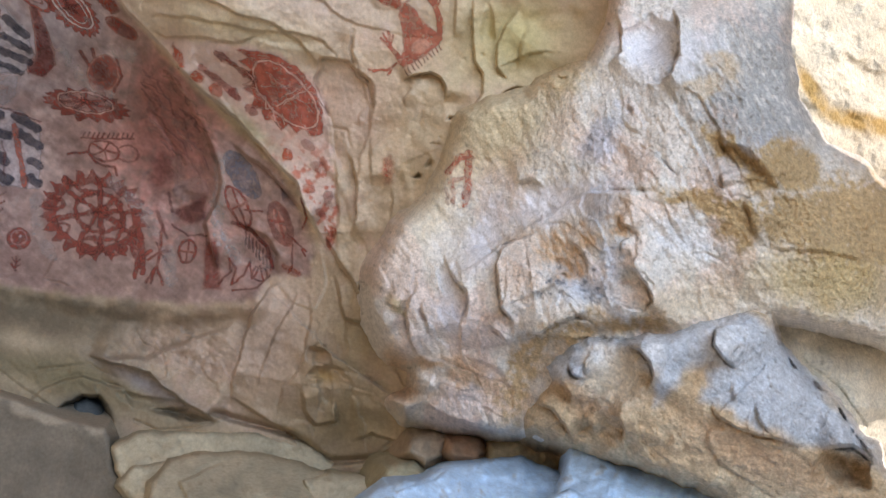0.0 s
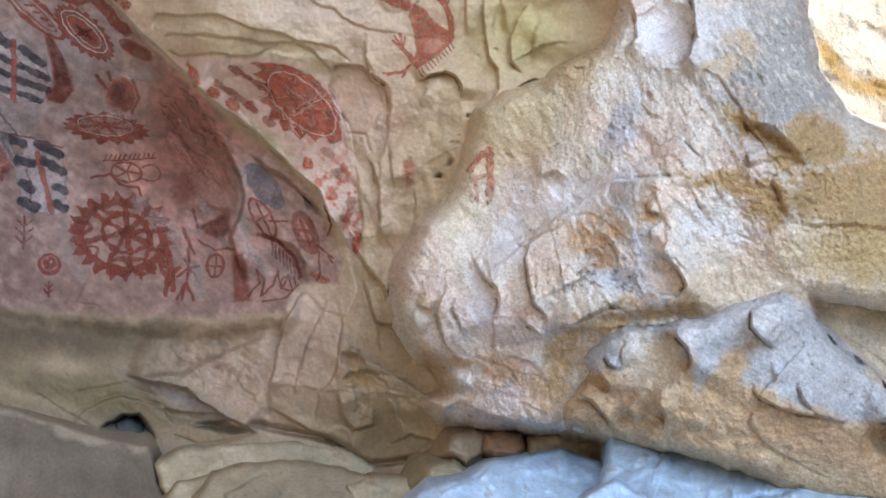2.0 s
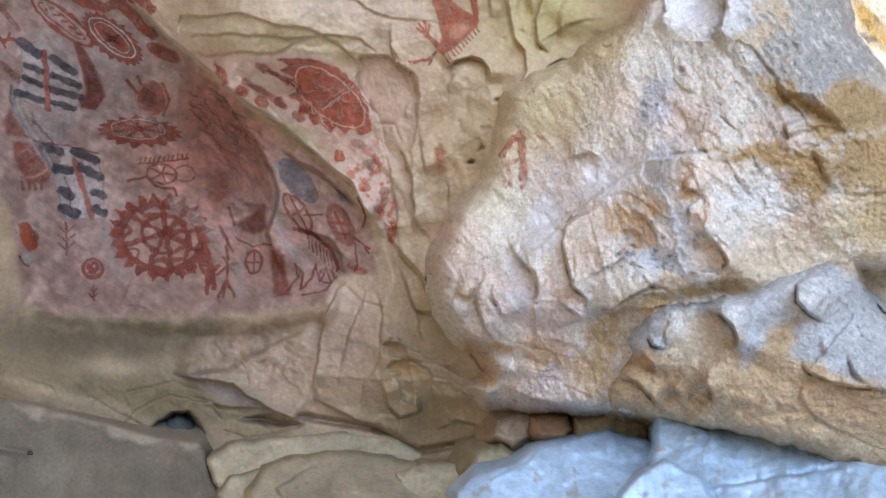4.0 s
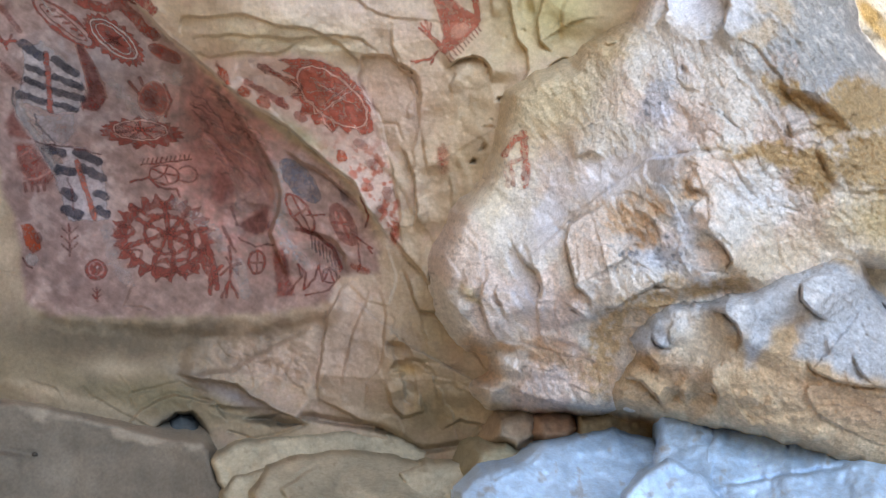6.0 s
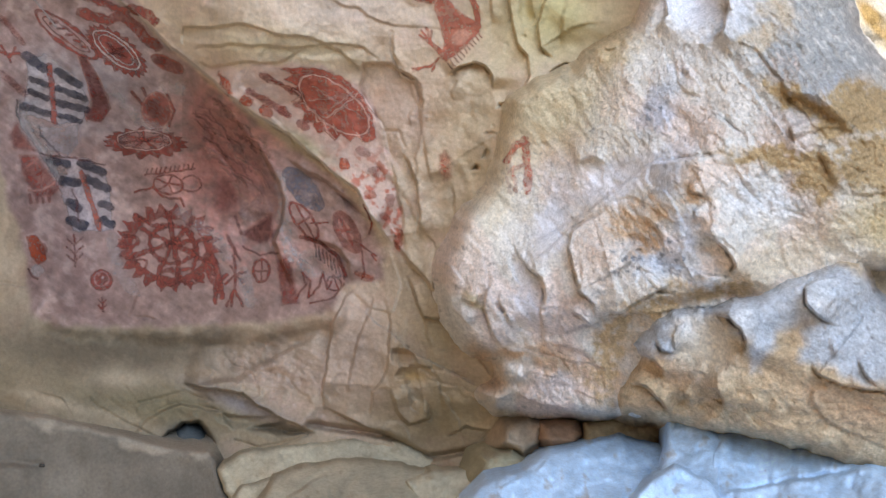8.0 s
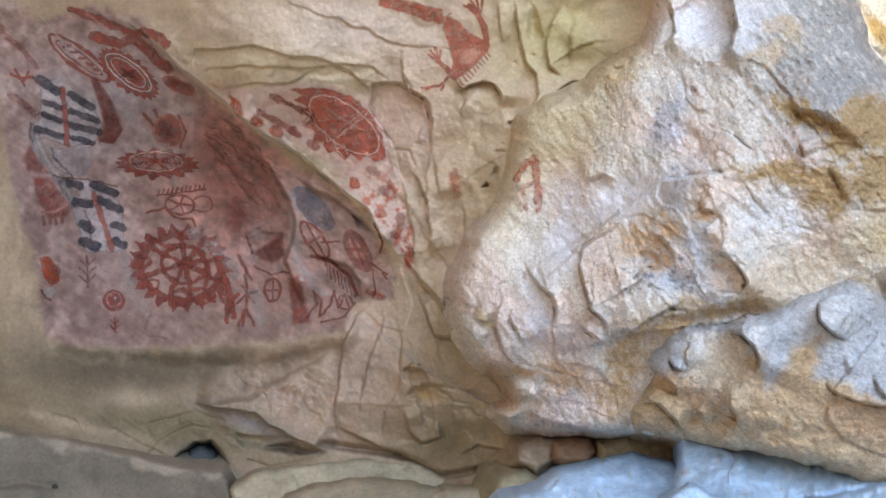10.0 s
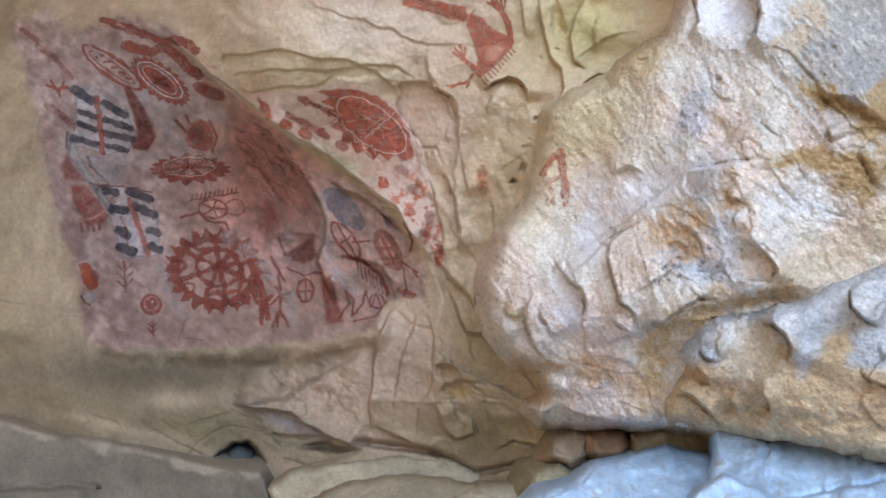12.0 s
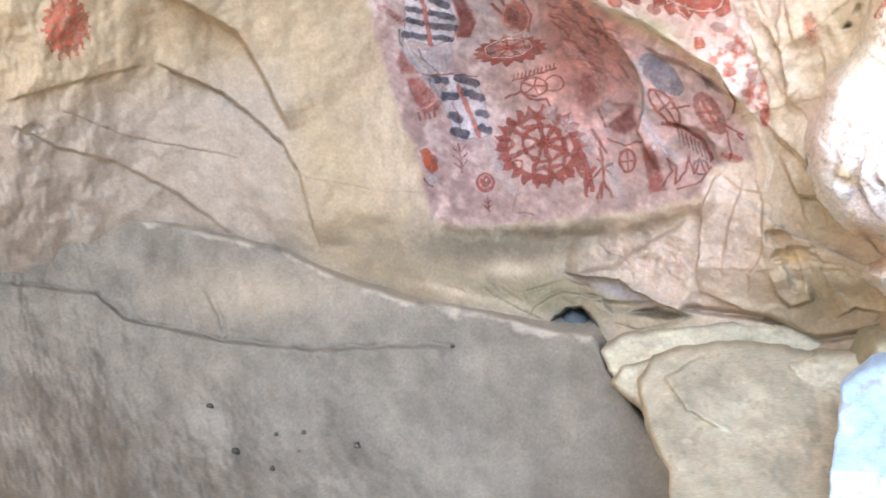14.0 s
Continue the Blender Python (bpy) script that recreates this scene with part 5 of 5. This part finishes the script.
painting("blue_grey_oval", [oval(546, 352, 50, 22, 48, SLATE, 0.72), oval(536, 344, 20, 14, 48, BLACK, 0.4)], "blue-grey painted oval on the fold", seed=29)
painting("red_dashes", [line([(640, 500), (668, 508)], 4, BRIGHT, 0.7), oval(664, 512, 10, 4, 0, RED, 0.6)], "short red dashes on the pillar top", material=FADED, seed=30)
# the overhang's sun
SUN_RED = (0.48, 0.125, 0.08)
PALE_LINE = (0.74, 0.46, 0.38)
painting("overhang_sun", [blob([(502, 139), (560, 137), (612, 152), (650, 186), (668, 225), (674, 262), (655, 270), (640, 258), (628, 270), (612, 256), (600, 268), (586, 250), (570, 254), (562, 236), (545, 236), (546, 216),
                                (526, 205), (540, 192), (520, 178), (536, 170), (510, 160), (526, 152)], SUN_RED, 0.85, 2),
                          oval(600, 204, 74, 34, 38, PALE_LINE, 0.9, ring=2.2)]
         + [line(p, w_, PALE_LINE, 0.75) for p, w_ in (([(588, 226), (642, 184)], 1.8), ([(582, 220), (634, 180)], 1.3), ([(598, 222), (620, 204)], 1.2), ([(560, 170), (652, 226)], 1.0), ([(556, 196), (600, 190)], 1.0),
                                                       ([(528, 176), (540, 186), (526, 198), (550, 202)], 1.6), ([(550, 202), (556, 212), (566, 214), (568, 234)], 1.6), ([(568, 234), (582, 230), (588, 250), (600, 262)], 1.6),
                                                       ([(600, 240), (606, 256)], 1.4), ([(652, 196), (668, 214)], 1.2), ([(640, 252), (650, 268)], 1.3))],
         "large slanted red sun disc with pale ring and rays", seed=31, shake=3.0, parts=["disc", "ring"] + ["ray"] * 11)
painting("dab_row", [blob([(396, 145), (412, 160), (425, 185), (410, 188), (398, 170)], BRIGHT, 0.75, 3), oval(445, 198, 13, 9, 20, BRIGHT, 0.75), oval(478, 215, 13, 10, 20, BRIGHT, 0.75),
                         line([(450, 180), (505, 212), (520, 222)], 6, RED, 0.7), line([(470, 152), (520, 175), (545, 190)], 5, RED, 0.7), oval(512, 216, 11, 9, 20, RED, 0.7), oval(545, 240, 14, 9, 30, RED, 0.6),
                         oval(618, 308, 10, 9, 0, BRIGHT, 0.85), oval(665, 360, 10, 8, 30, BRIGHT, 0.6), oval(700, 372, 9, 12, 0, RED, 0.5), oval(715, 440, 8, 18, 10, BRIGHT, 0.6), oval(690, 400, 9, 9, 0, RED, 0.5),
                         oval(650, 285, 14, 8, 30, RED, 0.4), oval(672, 320, 12, 9, 30, RED, 0.4)], "row of red dabs and spots along the overhang", seed=32, shake=5, parts=["dab"] * 14)
# the figure on the vault
FIG = (0.44, 0.13, 0.08)
fig = [blob([(662, -28), (695, -22), (740, -11), (775, -2), (781, 26), (750, 21), (710, 4), (660, -8)], FIG, 0.82, 2),
       blob([(782, 8), (800, 16), (825, 41), (856, 58), (856, 72), (832, 99), (796, 127), (787, 119), (792, 90), (786, 64), (775, 34)], FIG, 0.82, 2),
       oval(822, 82, 17, 13, -35, (0.60, 0.31, 0.22), 0.6), line([(777, 28), (779, 12), (790, 5)], 1.4, (0.72, 0.45, 0.36), 0.8),
       line([(854, 64), (849, 30), (836, 4), (822, -8)], 5.5, FIG), line([(797, 119), (776, 99), (763, 84)], 5, FIG)]
fig += [line(p, 2.3, FIG) for p in ([(830, -2), (812, -8)], [(834, 0), (824, -22)], [(838, 0), (835, -25)], [(842, 6), (846, -20)], [(765, 88), (750, 80)], [(764, 84), (753, 71)], [(766, 82), (762, 66)], [(770, 88), (770, 72)],
                                    [(785, 119), (770, 133), (745, 140)], [(778, 124), (772, 142)], [(752, 138), (738, 137)])]
fig += [line([(852 - 5.2 * k, 72 + 5.6 * k), (860 - 5.2 * k, 82 + 5.6 * k)], 1.3, RED, 0.8) for k in range(11)]
painting("lizard_figure", fig, "large red long-bodied lizard shape with clawed feet", seed=33)
painting("red_smear", [blob([(786, 290), (798, 282), (808, 300), (806, 330), (796, 336), (786, 318)], (0.52, 0.17, 0.10), 0.7, 5)], "faded orange-red smear on the column", material=FADED, seed=34)
painting("far_sun", [oval(-862, 42, 62, 58, 0, (0.50, 0.13, 0.08), 0.75, teeth=17, tooth=26)] + [line([(-930 + 17 * k, 20 - 10 * (k % 3)), (-926 + 17 * k, 96 - 12 * (k % 2))], 3.5, (0.50, 0.12, 0.07), 0.7) for k in range(9)]
         + [line([(-884, 52), (-850, 10)], 3, BLUSH, 0.7), line([(-862, 60), (-850, 8)], 3, BLUSH, 0.6), oval(-808, 60, 14, 12, 0, BLUSH, 0.7, ring=3)],
         "red-orange burst painted on the tan side wall", seed=35, shake=12)
painting("ladder_mark", [line([(905, 300), (918, 275), (938, 262), (942, 300), (944, 352)], 6.5, (0.50, 0.17, 0.11), 0.85), line([(908, 318), (938, 305)], 4, (0.50, 0.20, 0.14), 0.6),
                           line([(918, 318), (922, 352)], 4, (0.52, 0.22, 0.16), 0.5), line([(906, 330), (912, 356)], 4, (0.52, 0.22, 0.16), 0.45)], "faded red ladder-like mark on the pale bulge",
         depth=on_bulge, material=FADED, seed=36, shake=5)
